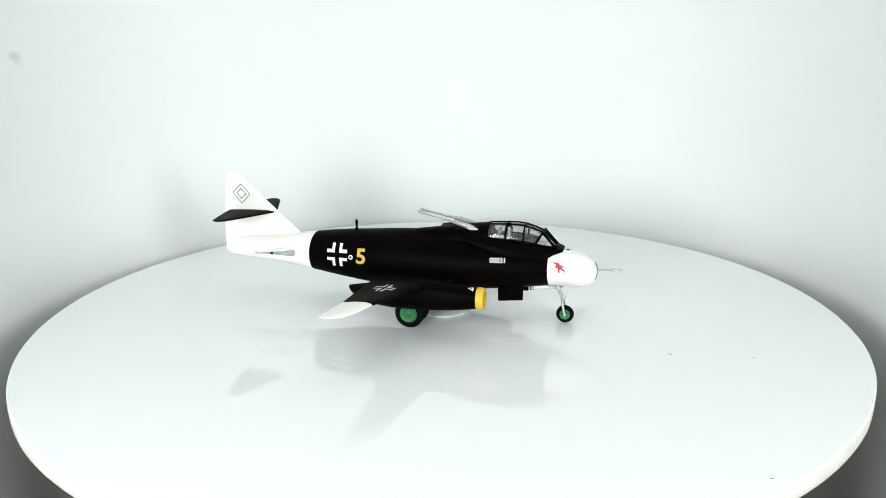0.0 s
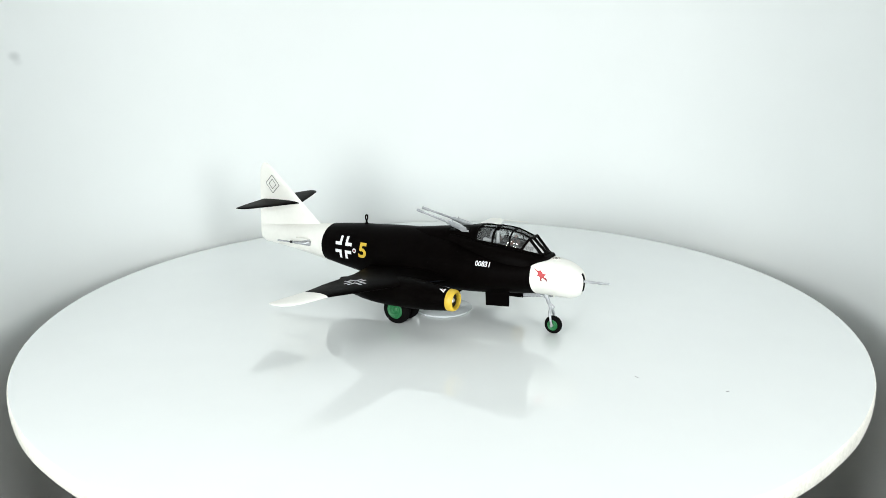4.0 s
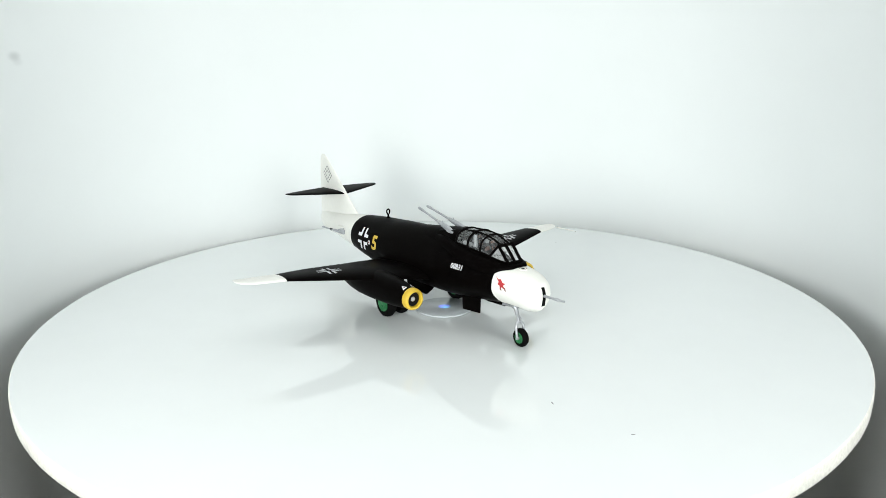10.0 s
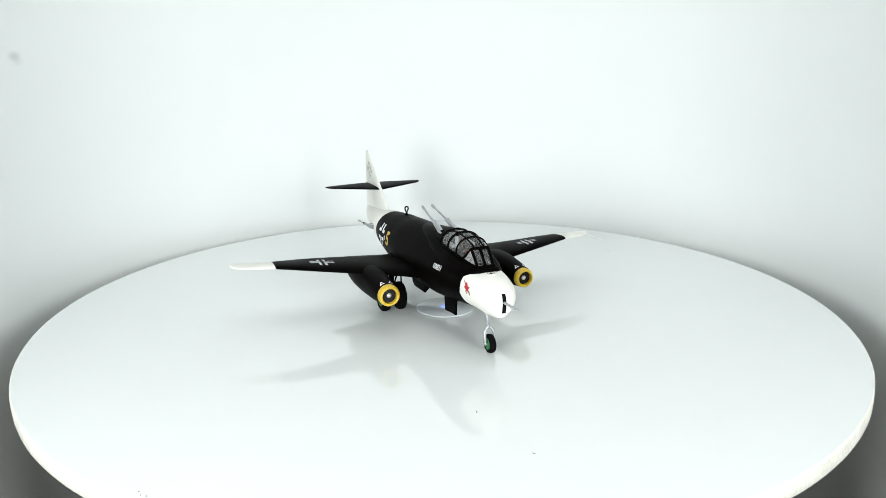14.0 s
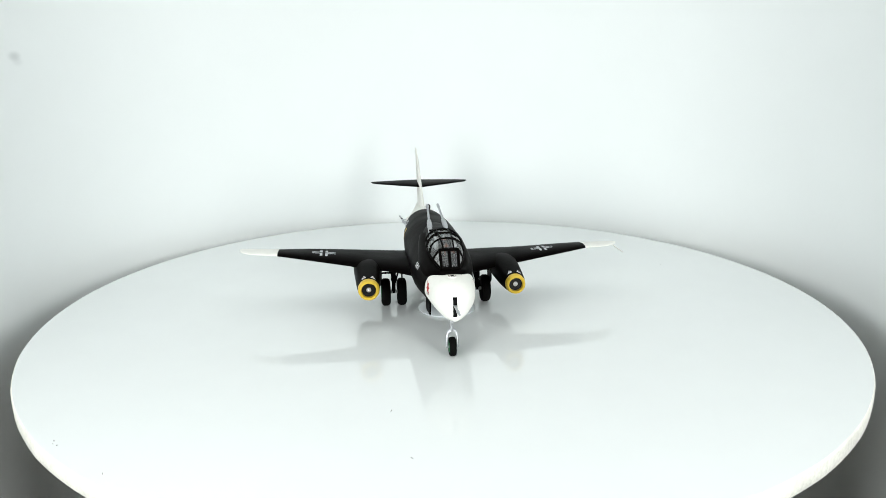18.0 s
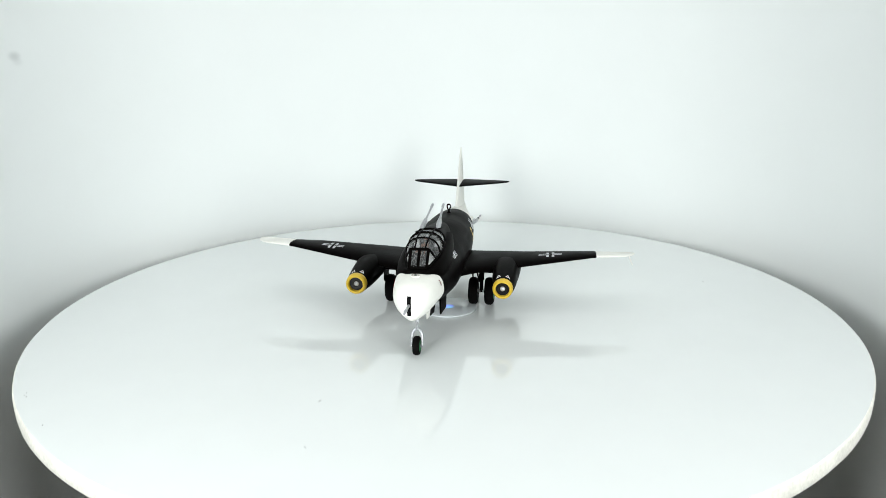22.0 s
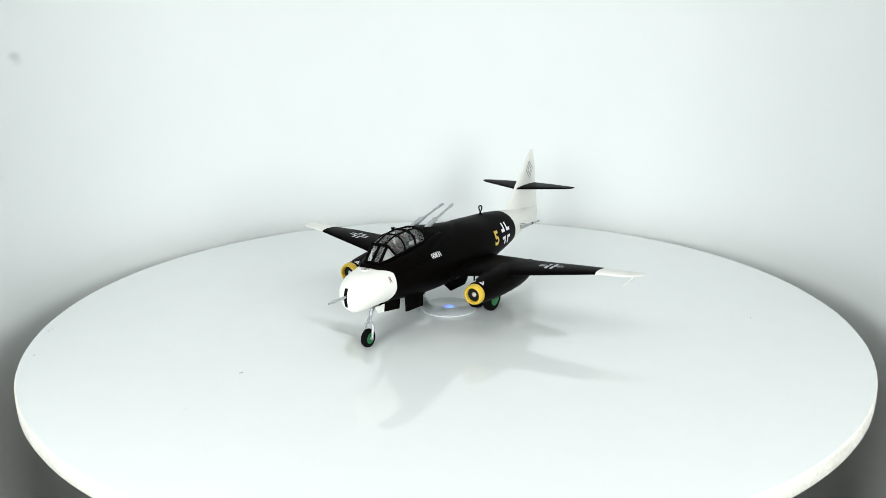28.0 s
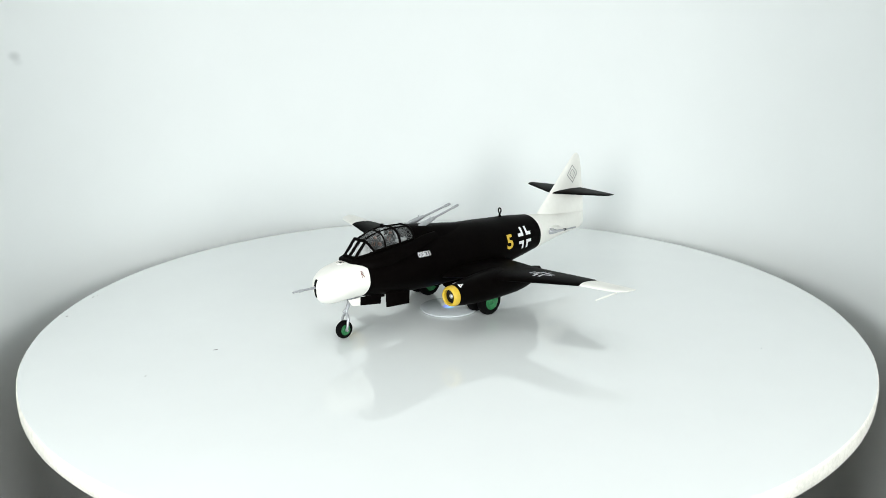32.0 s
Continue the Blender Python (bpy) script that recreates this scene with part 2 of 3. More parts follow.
def sheet():
    """A card bent round behind the turntable, open towards the camera."""
    line = [(-SHEET_A, -110.0 + 11 * k) for k in range(10)]
    line += [(-SHEET_A * math.cos(math.pi * k / 72), SHEET_B * math.sin(math.pi * k / 72)) for k in range(73)]
    line += [(SHEET_A, -11.0 - 11 * k) for k in range(10)]
    rings = []
    for z in (FLOOR_Z, -120, -60, -30, -10, 0, 20, 60, 120, 200, 320, 420):
        ring = []
        for x, y in line:
            wob = 1.2 * noise.noise(Vector((x * 0.008, y * 0.008, z * 0.004))) * min(1.0, max(0.0, z / 60))
            ring.append((x * (1 + wob / SHEET_A), y * (1 + wob / SHEET_A), z))
        ring += [(x * (1 + 1.5 / SHEET_A), y * (1 + 1.5 / SHEET_A) + 0.0, z) for x, y, z in ring[::-1]]
        rings.append(ring)
    return loft(rings)


tagged(part("backdrop", sheet(), sheet_material(), angle=70), "white card bent round behind the turntable", "backdrop", kind="structure")
for nm, b in (("wall_north", (-1360, 1360, 600, 660, FLOOR_Z, 1500)), ("wall_west", (-1360, -1300, -1900, 600, FLOOR_Z, 1500)), ("wall_east", (1300, 1360, -1900, 600, FLOOR_Z, 1500)),
              ("wall_south", (-1360, 1360, -1960, -1900, FLOOR_Z, 1500))):
    tagged(part(nm, box_bm(*b), ROOM, smooth=False), "plain pale wall that closes the room", "wall", kind="structure")
tagged(part("ceiling", box_bm(-1360, 1360, -1960, 660, 1500, 1560), ROOM, smooth=False), "plain pale ceiling", "ceiling", kind="structure")
tagged(part("floor", box_bm(-1360, 1360, -1960, 660, FLOOR_Z - 60, FLOOR_Z), TABLE, smooth=False), "plain dark tabletop under the turntable", "floor", kind="structure")

# ---- the turntable ----
DISC_X, DISC_Y, DISC_R, DISC_T = -1.38, -1.10, 174.1, 6.4
BOARD_Z = -0.95
turntable = new("turntable")
tagged(turntable, "round glossy white turntable board with a rough cut edge", "turntable")


def board():
    n = 256
    rows = [(0.0, -0.9), (-0.35, -0.25), (-0.9, 0.0), (-DISC_T * 0.5, 0.1), (-DISC_T + 0.6, -0.1), (-DISC_T, -0.7)]
    rings = []
    for z, dr in rows:
        ring = []
        for k in range(n):
            a = k * math.tau / n
            p = Vector((math.cos(a), math.sin(a), 0))
            wob = 0.2 * noise.noise(p * 7) + (0.07 * noise.noise(Vector((p.x * 60, p.y * 60, z * 0.8))) if z < -0.3 else 0)
            r = DISC_R + dr * 0.6 + wob
            ring.append((DISC_X + r * p.x, DISC_Y + r * p.y, z))
        rings.append(ring)
    return rings


rings = board()
bm = bmesh.new()
vs = [bm.verts.new(p) for p in rings[0]]
bm.faces.new(vs)
low = [bm.verts.new((p[0], p[1], -DISC_T * 0.4)) for p in [(DISC_X + (q[0] - DISC_X) * 0.99, DISC_Y + (q[1] - DISC_Y) * 0.99) for q in rings[0]]]
for i in range(len(vs)):
    j = (i + 1) % len(vs)
    bm.faces.new((vs[i], low[i], low[j], vs[j]))
part("top_sheet", bm, DISCTOP, turntable, "glossy white laminated top")
part("board_edge", loft([[(DISC_X + (x - DISC_X) * 0.9999, DISC_Y + (y - DISC_Y) * 0.9999, z - 0.02) for x, y, z in r] for r in rings], caps=True), DISCEDGE, turntable, "rough cream cut edge of the board", angle=70)

# specks and a fibre that lie on the board
for x, y, ln, wd, a in ((100.2, -23.7, 1.9, 0.32, -14), (130.3, -17.4, 1.3, 0.18, 40), (-59.5, 119.8, 0.9, 0.45, 20),
                        (112.6, -126.6, 0.7, 0.35, 70), (115.4, -124.6, 0.6, 0.4, 10), (114.4, -126.2, 0.4, 0.3, 30), (132.5, -104.9, 1.5, 0.2, 25)):
    bm = bmesh.new()
    pts = [(-ln / 2, -wd * 0.3), (-ln * 0.2, -wd / 2), (ln * 0.3, -wd * 0.35), (ln / 2, 0), (ln * 0.1, wd / 2), (-ln * 0.4, wd * 0.4)]
    lo = [bm.verts.new((u, v, 0.0)) for u, v in pts]
    hi = [bm.verts.new((u * 0.8, v * 0.8, 0.14)) for u, v in pts]
    bm.faces.new(hi)
    bm.faces.new(lo[::-1])
    for i in range(6):
        bm.faces.new((lo[i], lo[(i + 1) % 6], hi[(i + 1) % 6], hi[i]))
    bmesh.ops.transform(bm, matrix=pose(x, y, 0, 0, 0, a), verts=bm.verts)
    part("dust_speck", bm, SPECK, turntable, "tiny dark dust speck")

# the stand below, which does not turn
stand = new("turntable_stand")
tagged(stand, "dark plastic drum stand under the white turntable board", "stand")
part("drum", lathe([(FLOOR_Z + 6, 150), (-12, 150), (-9, 148), (BOARD_Z - DISC_T - 0.02, 146)], (0, 0, 0), "z", 96), BASEPLASTIC, stand)
part("foot", lathe([(FLOOR_Z, 154), (FLOOR_Z + 2, 155), (FLOOR_Z + 6, 152)], (0, 0, 0), "z", 96), BASEPLASTIC, stand)

# the small clear disc with a coloured light in it
hub = new("light_disc")
tagged(hub, "thin clear plastic disc with a glowing blue-green light", "light disc")
HX, HY = 0.0, -0.5
part("foot_ring", lathe([(0.0, 11.6), (0.2, 12.2)], (HX, HY, 0), "z", 64), FROST, hub)
part("plate", lathe([(0.2, 12.5), (0.32, 12.85), (0.8, 12.95), (0.95, 12.7)], (HX, HY, 0), "z", 72), FROST, hub, "translucent grey plastic plate")
part("diode", lathe([(0.955, 4.4), (0.98, 4.3)], (HX, HY, 0), "z", 24), GLOW, hub, "glowing blue-green light")

# ---- the model aircraft ----
plane = new("model_aircraft")
tagged(plane, "black and white twin-jet scale model aeroplane on its wheels", "model aircraft")

# x, bottom, top, half width, height of the greatest width
HULL = [
    (67.6, 21.2, 24.2, 1.0, 22.6), (67.3, 19.7, 25.4, 2.2, 22.6), (66.7, 18.4, 26.5, 3.5, 22.7), (65.6, 17.2, 27.7, 4.9, 22.9), (63.6, 16.1, 28.9, 6.3, 23.1), (60.0, 15.4, 30.3, 7.7, 23.2),
    (54.5, 15.5, 31.2, 8.9, 23.3), (48.0, 15.3, 32.0, 9.8, 23.4), (40.0, 14.3, 33.0, 10.8, 22.8), (25.0, 12.7, 34.8, 12.2, 22.4), (10.0, 11.7, 35.9, 12.8, 22.3),
    (-8.0, 11.1, 36.5, 13.0, 22.4), (-22.0, 11.0, 35.9, 13.1, 23.0), (-34.0, 11.4, 34.9, 12.7, 23.3), (-44.0, 12.6, 34.2, 11.9, 23.5), (-52.0, 13.7, 33.4, 11.1, 23.6), (-60.0, 14.8, 32.4, 9.9, 23.6),
    (-70.0, 16.0, 31.2, 8.2, 23.4), (-80.0, 16.9, 30.0, 6.2, 23.2), (-90.0, 17.5, 29.0, 4.2, 23.0), (-99.0, 18.0, 28.0, 2.5, 22.8), (-105.0, 18.8, 27.2, 1.5, 22.7), (-107.8, 20.0, 26.5, 0.8, 22.7)]


def top_exponent(x):
    """The back is round; the nose has squarer shoulders."""
    return 1.95 + 0.65 * min(1.0, max(0.0, (x - 38.0) / 12.0))


def low_exponent(x):
    """The belly is round aft and more of a wedge at the nose."""
    return 2.35 - 0.8 * min(1.0, max(0.0, (x - 20.0) / 30.0))



def hull_ring(x, n=48, grow=0.0):
    zb, zt, w, zw = lerp_table(HULL, x)
    ring = []
    for k in range(n):
        a = k * math.tau / n
        c, s = math.cos(a), math.sin(a)
        e = top_exponent(x) if s >= 0 else low_exponent(x)
        y = (w + grow) * math.copysign(abs(c) ** (2 / e), c)
        z = zw + ((zt - zw) if s >= 0 else (zw - zb)) * math.copysign(abs(s) ** (2 / e), s) * (1 + grow / 10)
        ring.append((x, y, z))
    return ring


def hull_y(x, z):
    """Half width of the hull at x and height z."""
    zb, zt, w, zw = lerp_table(HULL, x)
    e, s = (top_exponent(x), (z - zw) / (zt - zw)) if z >= zw else (low_exponent(x), (zw - z) / (zw - zb))
    return w * max(0.0, 1 - min(1.0, abs(s)) ** e) ** (1 / e)


def hull_part(name, x0, x1, step, mat, label, extra=()):
    xs = sorted({x0, x1, *extra, *[x0 + (x1 - x0) * i / step for i in range(step + 1)]}, reverse=True)
    return part(name, loft([hull_ring(x) for x in xs]), mat, plane, label, angle=50)


NOSE_X, TAIL_X = 48.0, -60.0
hull_part("nose_cone", 67.6, NOSE_X, 18, WHITE, "white painted nose", (67.52, 67.4, 67.3, 67.1, 66.9, 66.7, 66.3, 66.0, 65.6, 65.1))
hull_part("fuselage", NOSE_X, TAIL_X, 40, BLACK, "matt black painted fuselage")
hull_part("tail_cone", TAIL_X, -107.8, 20, WHITE, "white painted tail")


def blade(sections, n=12):
    """A wing-like body: sections of (leading point, trailing point, thickness)."""
    rings = []
    for le, te, th in sections:
        le, te = Vector(le), Vector(te)
        chord = te - le
        up = th[1] if isinstance(th, tuple) else Vector((0, 0, 1))
        th = th[0] if isinstance(th, tuple) else th
        top, bot = [], []
        for k in range(n + 1):
            f = 0.5 - 0.5 * math.cos(math.pi * k / n)
            h = 5 * (0.2969 * math.sqrt(f) - 0.126 * f - 0.3516 * f**2 + 0.2843 * f**3 - 0.1015 * f**4) * th
            top.append(le + chord * f + up * h * 1.15)
            bot.append(le + chord * f - up * h * (0.85 if up.y else 0.6))
        rings.append(top + bot[-2:0:-1])
    return loft(rings)


Y_UP = Vector((0, 1, 0))
fin = []
for z, le, te, th in ((18.2, -93.0, -105.2, 1.4), (19.2, -88.0, -107.4, 2.2), (22.0, -80.0, -108.2, 2.9), (26.0, -72.0, -108.4, 3.2), (29.5, -66.0, -108.2, 3.0), (32.0, -69.2, -108.0, 2.3), (38.0, -76.0, -107.3, 2.0), (45.5, -84.4, -106.6, 1.7), (52.0, -91.8, -105.8, 1.4), (55.5, -95.8, -105.0, 1.1), (57.6, -98.4, -104.0, 0.8), (58.8, -100.2, -102.6, 0.4)):
    lean = -1.0 * max(0.0, z - 30.0) / 28.0
    fin.append(((le, lean, z), (te, lean, z), (th, Y_UP)))
part("fin", blade(fin), WHITE, plane, "white painted tail fin")
for s in (-1, 1):
    rows = []
    for f, le, te, th in ((0.0, -80.5, -104.5, 1.6), (0.25, -83.4, -103.2, 1.45), (0.6, -87.4, -101.0, 1.15), (0.88, -90.8, -98.9, 0.85), (0.96, -92.4, -98.2, 0.65), (1.0, -94.6, -97.4, 0.3)):
        rows.append(((le, s * (0.4 + 26.2 * f), 40.2 + 0.5 * f), (te, s * (0.4 + 26.2 * f), 40.2 + 0.5 * f), th))
    part("tailplane", blade(rows), BLACK, plane, "matt black tailplane")


# trailing edge of each wing: span, x, rise above the chord plane; it kinks outboard of the engine
TRAIL = {-1: [(75.0, -17.0, -0.1), (70.6, -17.0, 0.0), (60.0, -17.4, 1.0), (48.0, -18.0, 1.6), (37.0, -19.4, 1.8), (30.0, -22.4, 1.4), (22.0, -26.0, 0.8), (12.5, -29.4, 0.2), (6.0, -30.0, 0.0)],
         1: [(75.0, -20.4, -0.4), (70.6, -20.2, -0.3), (60.0, -20.0, 0.3), (48.0, -20.2, 0.7), (37.0, -21.2, 1.0), (30.0, -23.6, 0.9), (22.0, -26.6, 0.6), (12.5, -29.6, 0.2), (6.0, -30.0, 0.0)]}


def wing_at(s, y):
    """Leading and trailing points of the wing at span y; s is the side."""
    f = (y - 12.5) / 58.5
    z = 18.2 + 5.7 * f - s * y * 0.0155
    tx, rise = lerp_table(TRAIL[s], y)
    return Vector((8.6 - 14.0 * f - (2.8 * f if s > 0 else 0.0), s * y, z)), Vector((tx, s * y, z + rise))


for s in (-1, 1):
    rows = []
    for y in (6.0, 12.5, 15.0, 20.0, 26.0, 31.0, 34.0, 37.0, 40.0, 48.0, 58.0, 70.6):
        le, te = wing_at(s, y)
        extra = 2.2 * max(0.0, (20.0 - y) / 10.0) ** 2
        rows.append((le + Vector((extra, 0, 0)), te - Vector((extra, 0, 0)), 4.6 - 3.0 * (y - 12.5) / 58.5 + extra * 0.6))
    part("wing", blade(rows, 14), BLACK, plane, "matt black painted wing")
    rows = []
    le0, te0 = wing_at(s, 70.6)
    for y, xl, xt, th in ((70.6, le0.x, te0.x, 1.62), (77.0, -6.8, -17.7, 1.45), (82.0, -8.2, -18.2, 1.25), (85.3, -9.9, -18.6, 1.0), (87.2, -12.0, -18.7, 0.7), (88.2, -15.0, -18.0, 0.3)):
        if s > 0 and y > 71:
            xl, xt = xl - 2.8, xt - 3.2
        z = le0.z + 0.02 * (y - 70.6) * (1 if s < 0 else -1)
        rows.append((Vector((xl, s * y, z)), Vector((xt, s * y, z + (0.1 if s < 0 else -0.5))), th))
    part("wing_tip", blade(rows, 14), WHITE, plane, "white painted wing tip")

part("pitot_tube", tube([(-12, 85.2, 22.4), (-3, 85.2, 22.6), (2.0, 85.3, 22.8)], [0.35, 0.3, 0.22], 8), WHITE, plane, "thin white probe at the wing tip")

# engine pods
for s in (-1, 1):
    ay, dx, az = (-31.0, 0.2, 17.3) if s < 0 else (30.9, -1.2, 16.8)
    big = 1.04 if s < 0 else 0.99
    # x, half width, height above and depth below the axis
    pod = [(23.6, 4.45, 4.45, 4.3), (20.0, 4.85, 4.75, 4.95), (14.0, 5.25, 5.3, 5.85), (8.0, 5.5, 5.7, 6.4), (2.0, 5.85, 5.8, 6.75), (-4.0, 6.15, 5.5, 6.95), (-12.0, 6.3, 4.3, 6.9),
           (-18.0, 5.9, 2.9, 6.5), (-23.0, 5.1, 1.7, 5.7), (-27.0, 3.9, 1.0, 4.4), (-30.2, 2.2, 0.7, 2.5), (-31.6, 0.7, 0.5, 0.8)]
    rings = []
    for x, w, up, down in pod:
        cz = az + 0.5 * max(0.0, (-12 - x) / 20.0)
        e = 2.0 + 0.5 * min(1.0, max(0.0, (22.0 - x) / 14.0))
        ring = []
        for k in range(36):
            c, d = math.cos(k * math.tau / 36), math.sin(k * math.tau / 36)
            p = 2 / e if d > 0 else 1.0
            ring.append((x + dx, ay + w * math.copysign(abs(c) ** p, c), cz + (up if d > 0 else down) * math.copysign(abs(d) ** p, d)))
        rings.append(ring)
    part("engine_pod", loft(rings), BLACK, plane, "matt black engine pod under the wing", angle=60)
    # pylon that fills between pod and wing
    rows = []
    for z, x0, x1, w in ((16.5, 11.0, -21.0, 9.4), (18.4, 9.0, -18.0, 8.4), (19.8 if s < 0 else 18.9, 6.0, -14.0, 6.4)):
        rows.append(((x0, ay, z), (x1, ay, z), (w, Y_UP)))
    part("engine_fairing", blade(rows), BLACK, plane)
    ring = part("intake_ring", lathe([(x, r * big) for x, r in ((23.6, 3.8), (23.5, 4.3), (24.6, 4.32), (25.7, 4.12), (26.3, 3.75), (26.5, 3.35), (26.2, 3.0), (25.0, 2.85), (23.7, 2.85), (23.6, 3.8))], (dx, ay, az), "x", 40, caps=False), YELLOW, plane, "yellow painted intake ring")
    part("intake_duct", lathe([(24.8, 2.9), (19.0, 2.8), (14.0, 2.5), (13.8, 0.4)], (dx, ay, az), "x", 32), DUCT, ring, "dark grey intake duct")
    part("spinner", lathe([(18.0, 1.8), (22.4, 1.95), (23.6, 1.75), (24.6, 1.2), (25.3, 0.6), (25.5, 0.08)], (dx, ay, az), "x", 20), SPINNER, ring, "bright metal intake cone")
    bm = bmesh.new()
    for k in range(12):
        a = k * math.tau / 12 + 0.4
        c, d = math.cos(a), math.sin(a)
        plate([(22.2 + dx, ay + 1.2 * c, az + 1.2 * d), (22.2 + dx, ay + 3.0 * c, az + 3.0 * d), (21.4 + dx, ay + 3.0 * c - 0.3 * d, az + 3.0 * d + 0.3 * c), (21.4 + dx, ay + 1.2 * c - 0.3 * d, az + 1.2 * d + 0.3 * c)], (0.1, 0.1, 0.1), 0, bm)
    part("vanes", bm, STEEL, ring)
    for o in (-1.9, 1.9):
        # small warning triangle on top of the pod, white with a dark heart
        for sz, lift, mat, nm in ((1.15, 0.08, DECAL, "warning_triangle"), (0.5, 0.13, MAROON, "triangle_heart")):
            bm = bmesh.new()
            bm.faces.new([bm.verts.new((-v * sz * 1.5, o + u * sz, 0)) for u, v in ((-0.9, -0.55), (0.9, -0.55), (0, 0.95))])
            slice_grid(bm, 0.35)
            for vert in bm.verts:
                x = 21.4 + vert.co.x
                w, up, _ = lerp_table(pod, x)
                e = 2.0 + 0.5 * min(1.0, max(0.0, (22.0 - x) / 14.0))
                vert.co = (x + dx, ay + vert.co.y, az + up * (1 - abs(vert.co.y / w) ** e) ** (1 / e) + lift)
            part(nm, bm, mat, plane, "small white warning triangle" if mat is DECAL else "", smooth=False)


# ---- canopy ----
def canopy_point(x, a):
    """A point of the glazing: a from 0 (right sill) to 180 degrees (left sill)."""
    hw, zs, zt, e = lerp_table([(44.8, 5.6, 34.2, 38.9, 0.62), (37.2, 6.7, 35.0, 41.3, 0.85), (30.0, 7.0, 35.5, 41.6, 0.9), (20.5, 6.5, 35.8, 41.0, 0.9)], x)
    c, s = math.cos(radians(a)), math.sin(radians(a))
    y, z = -hw * math.copysign(abs(c) ** 0.85, c), zs + (zt - zs) * abs(s) ** e
    # towards the windscreen the section turns into a flat head with straight slopes
    side = min(a, 180 - a) / 61
    ty = 3.5 + (hw + 0.3 - 3.5) * (1 - side) if side < 1 else 3.5 * (90 - min(a, 180 - a)) / 29
    tz = zs + (zt - 0.2 - zs) * min(1.0, side)
    f = min(1.0, max(0.0, (x - 37.2) / 7.6)) ** 1.5
    return Vector((x - 2.6 * f * max(0.0, 1 - side), y + (math.copysign(ty, y) - y) * f, z + (tz - z) * f))


rings = []
for x, wb, zb, a, zt in ((53.4, 3.4, 31.2, 3.0, 31.9), (52.4, 4.8, 30.6, 3.9, 32.4), (50.2, 6.6, 29.9, 4.7, 32.4), (48.0, 8.2, 29.0, 5.3, 32.6), (44.8, 9.4, 28.5, 5.9, 33.3), (37.0, 10.5, 28.8, 7.1, 34.3), (30.0, 10.7, 30.0, 7.3, 35.0), (22.0, 10.2, 31.8, 6.8, 35.7), (16.0, 9.6, 33.6, 6.6, 36.8), (9.0, 8.4, 35.6, 6.0, 37.0)):
    r = []
    for k in range(9):
        f = k / 8
        r.append((x, -wb + (wb - a) * f**1.8, zb + (zt - zb) * math.sin(f * math.pi / 2)))
    rings.append(r + [(x, -y, z) for _, y, z in r[::-1]])
cockpit = part("canopy_deck", loft(rings), BLACK, plane, "matt black cockpit surround", angle=60)
rings = []
for x, hw, zs, zt in ((22.2, 6.9, 33.0, 41.0), (20.5, 6.9, 33.0, 41.1), (14.0, 7.0, 32.0, 40.2), (6.0, 6.8, 31.0, 39.0), (-2.0, 6.4, 31.0, 37.9), (-10.0, 5.0, 31.0, 36.8), (-16.0, 3.0, 31.0, 35.9)):
    rings.append([(x, -hw * math.copysign(abs(math.cos(radians(a))) ** 0.8, math.cos(radians(a))), zs + (zt - zs) * math.sin(radians(a)) ** 0.8) for a in range(0, 181, 10)])
part("spine_fairing", loft(rings), BLACK, plane, angle=60)

canopy = part("canopy_glass", loft([[canopy_point(x, a) for a in range(0, 181, 10)] for x in (21.6, 25.5, 30.0, 33.5, 37.2, 41.0, 44.8)], caps=False, closed=False), GLASS, plane, "clear plastic greenhouse glazing")
canopy.visible_shadow = False


def bar(name, pts, r, parent, mat=None, label=""):
    return part(name, tube(pts, r, 8), mat or BLACK, parent, label)


for x, r in ((21.6, 0.45), (29.6, 0.5), (37.2, 0.36), (44.8, 0.5)):
    bar("canopy_hoop", [canopy_point(x, a) + Vector((0, 0, 0.1)) for a in range(0, 181, 10)], r, canopy)
for a, r in ((0, 0.45), (180, 0.45), (73, 0.33), (107, 0.33)):
    bar("canopy_rail", [canopy_point(x, a) + Vector((0, 0, 0.1)) for x in (21.6, 25.5, 30.0, 33.5, 37.2, 41.0, 44.8)], r, canopy)
# windscreen
wt = [canopy_point(44.8, a) for a in (61, 90, 119)]
wb = [Vector((50.5, -3.35, 32.6)), Vector((50.8, 0, 32.8)), Vector((50.5, 3.35, 32.6))]
sill = [canopy_point(44.8, 0), canopy_point(44.8, 180)]
bm = bmesh.new()
for tri in ((wt[0], wt[1], wb[1], wb[0]), (wt[1], wt[2], wb[2], wb[1])):
    bm.faces.new([bm.verts.new(p) for p in tri])
screen = part("windscreen_glass", bm, GLASS, plane, "clear windscreen panes", smooth=False)
screen.visible_shadow = False
for i, aa in ((0, (2, 18, 36, 58)), (2, (178, 162, 144, 122))):
    bm = bmesh.new()
    arc = [bm.verts.new(canopy_point(44.8, a)) for a in aa]
    tip = bm.verts.new(wb[i])
    for p, q in zip(arc, arc[1:]):
        bm.faces.new((p, q, tip))
    # the pane's whiteness is a painted reflection, the same from every side
    quarter = part("quarter_light", bm, PALE_SHEEN, screen, "clear triangular side pane with a painted pale sheen", smooth=False)
    quarter.visible_shadow = False
for i in (0, 1, 2):
    bar("windscreen_post", [wt[i] + Vector((0, 0, 0.1)), wb[i]], 0.62, screen)
for i in (0, 1):
    bar("windscreen_sill", [sill[i], (sill[i] + wb[i * 2]) / 2 + Vector((0, 0, -0.1)), wb[i * 2]], 0.5, screen)
bar("windscreen_base", wb, 0.75, screen)
bar("windscreen_head", [p + Vector((0.2, 0, 0.05)) for p in wt], 0.6, screen)

# cockpit inside: seats, panels, levers
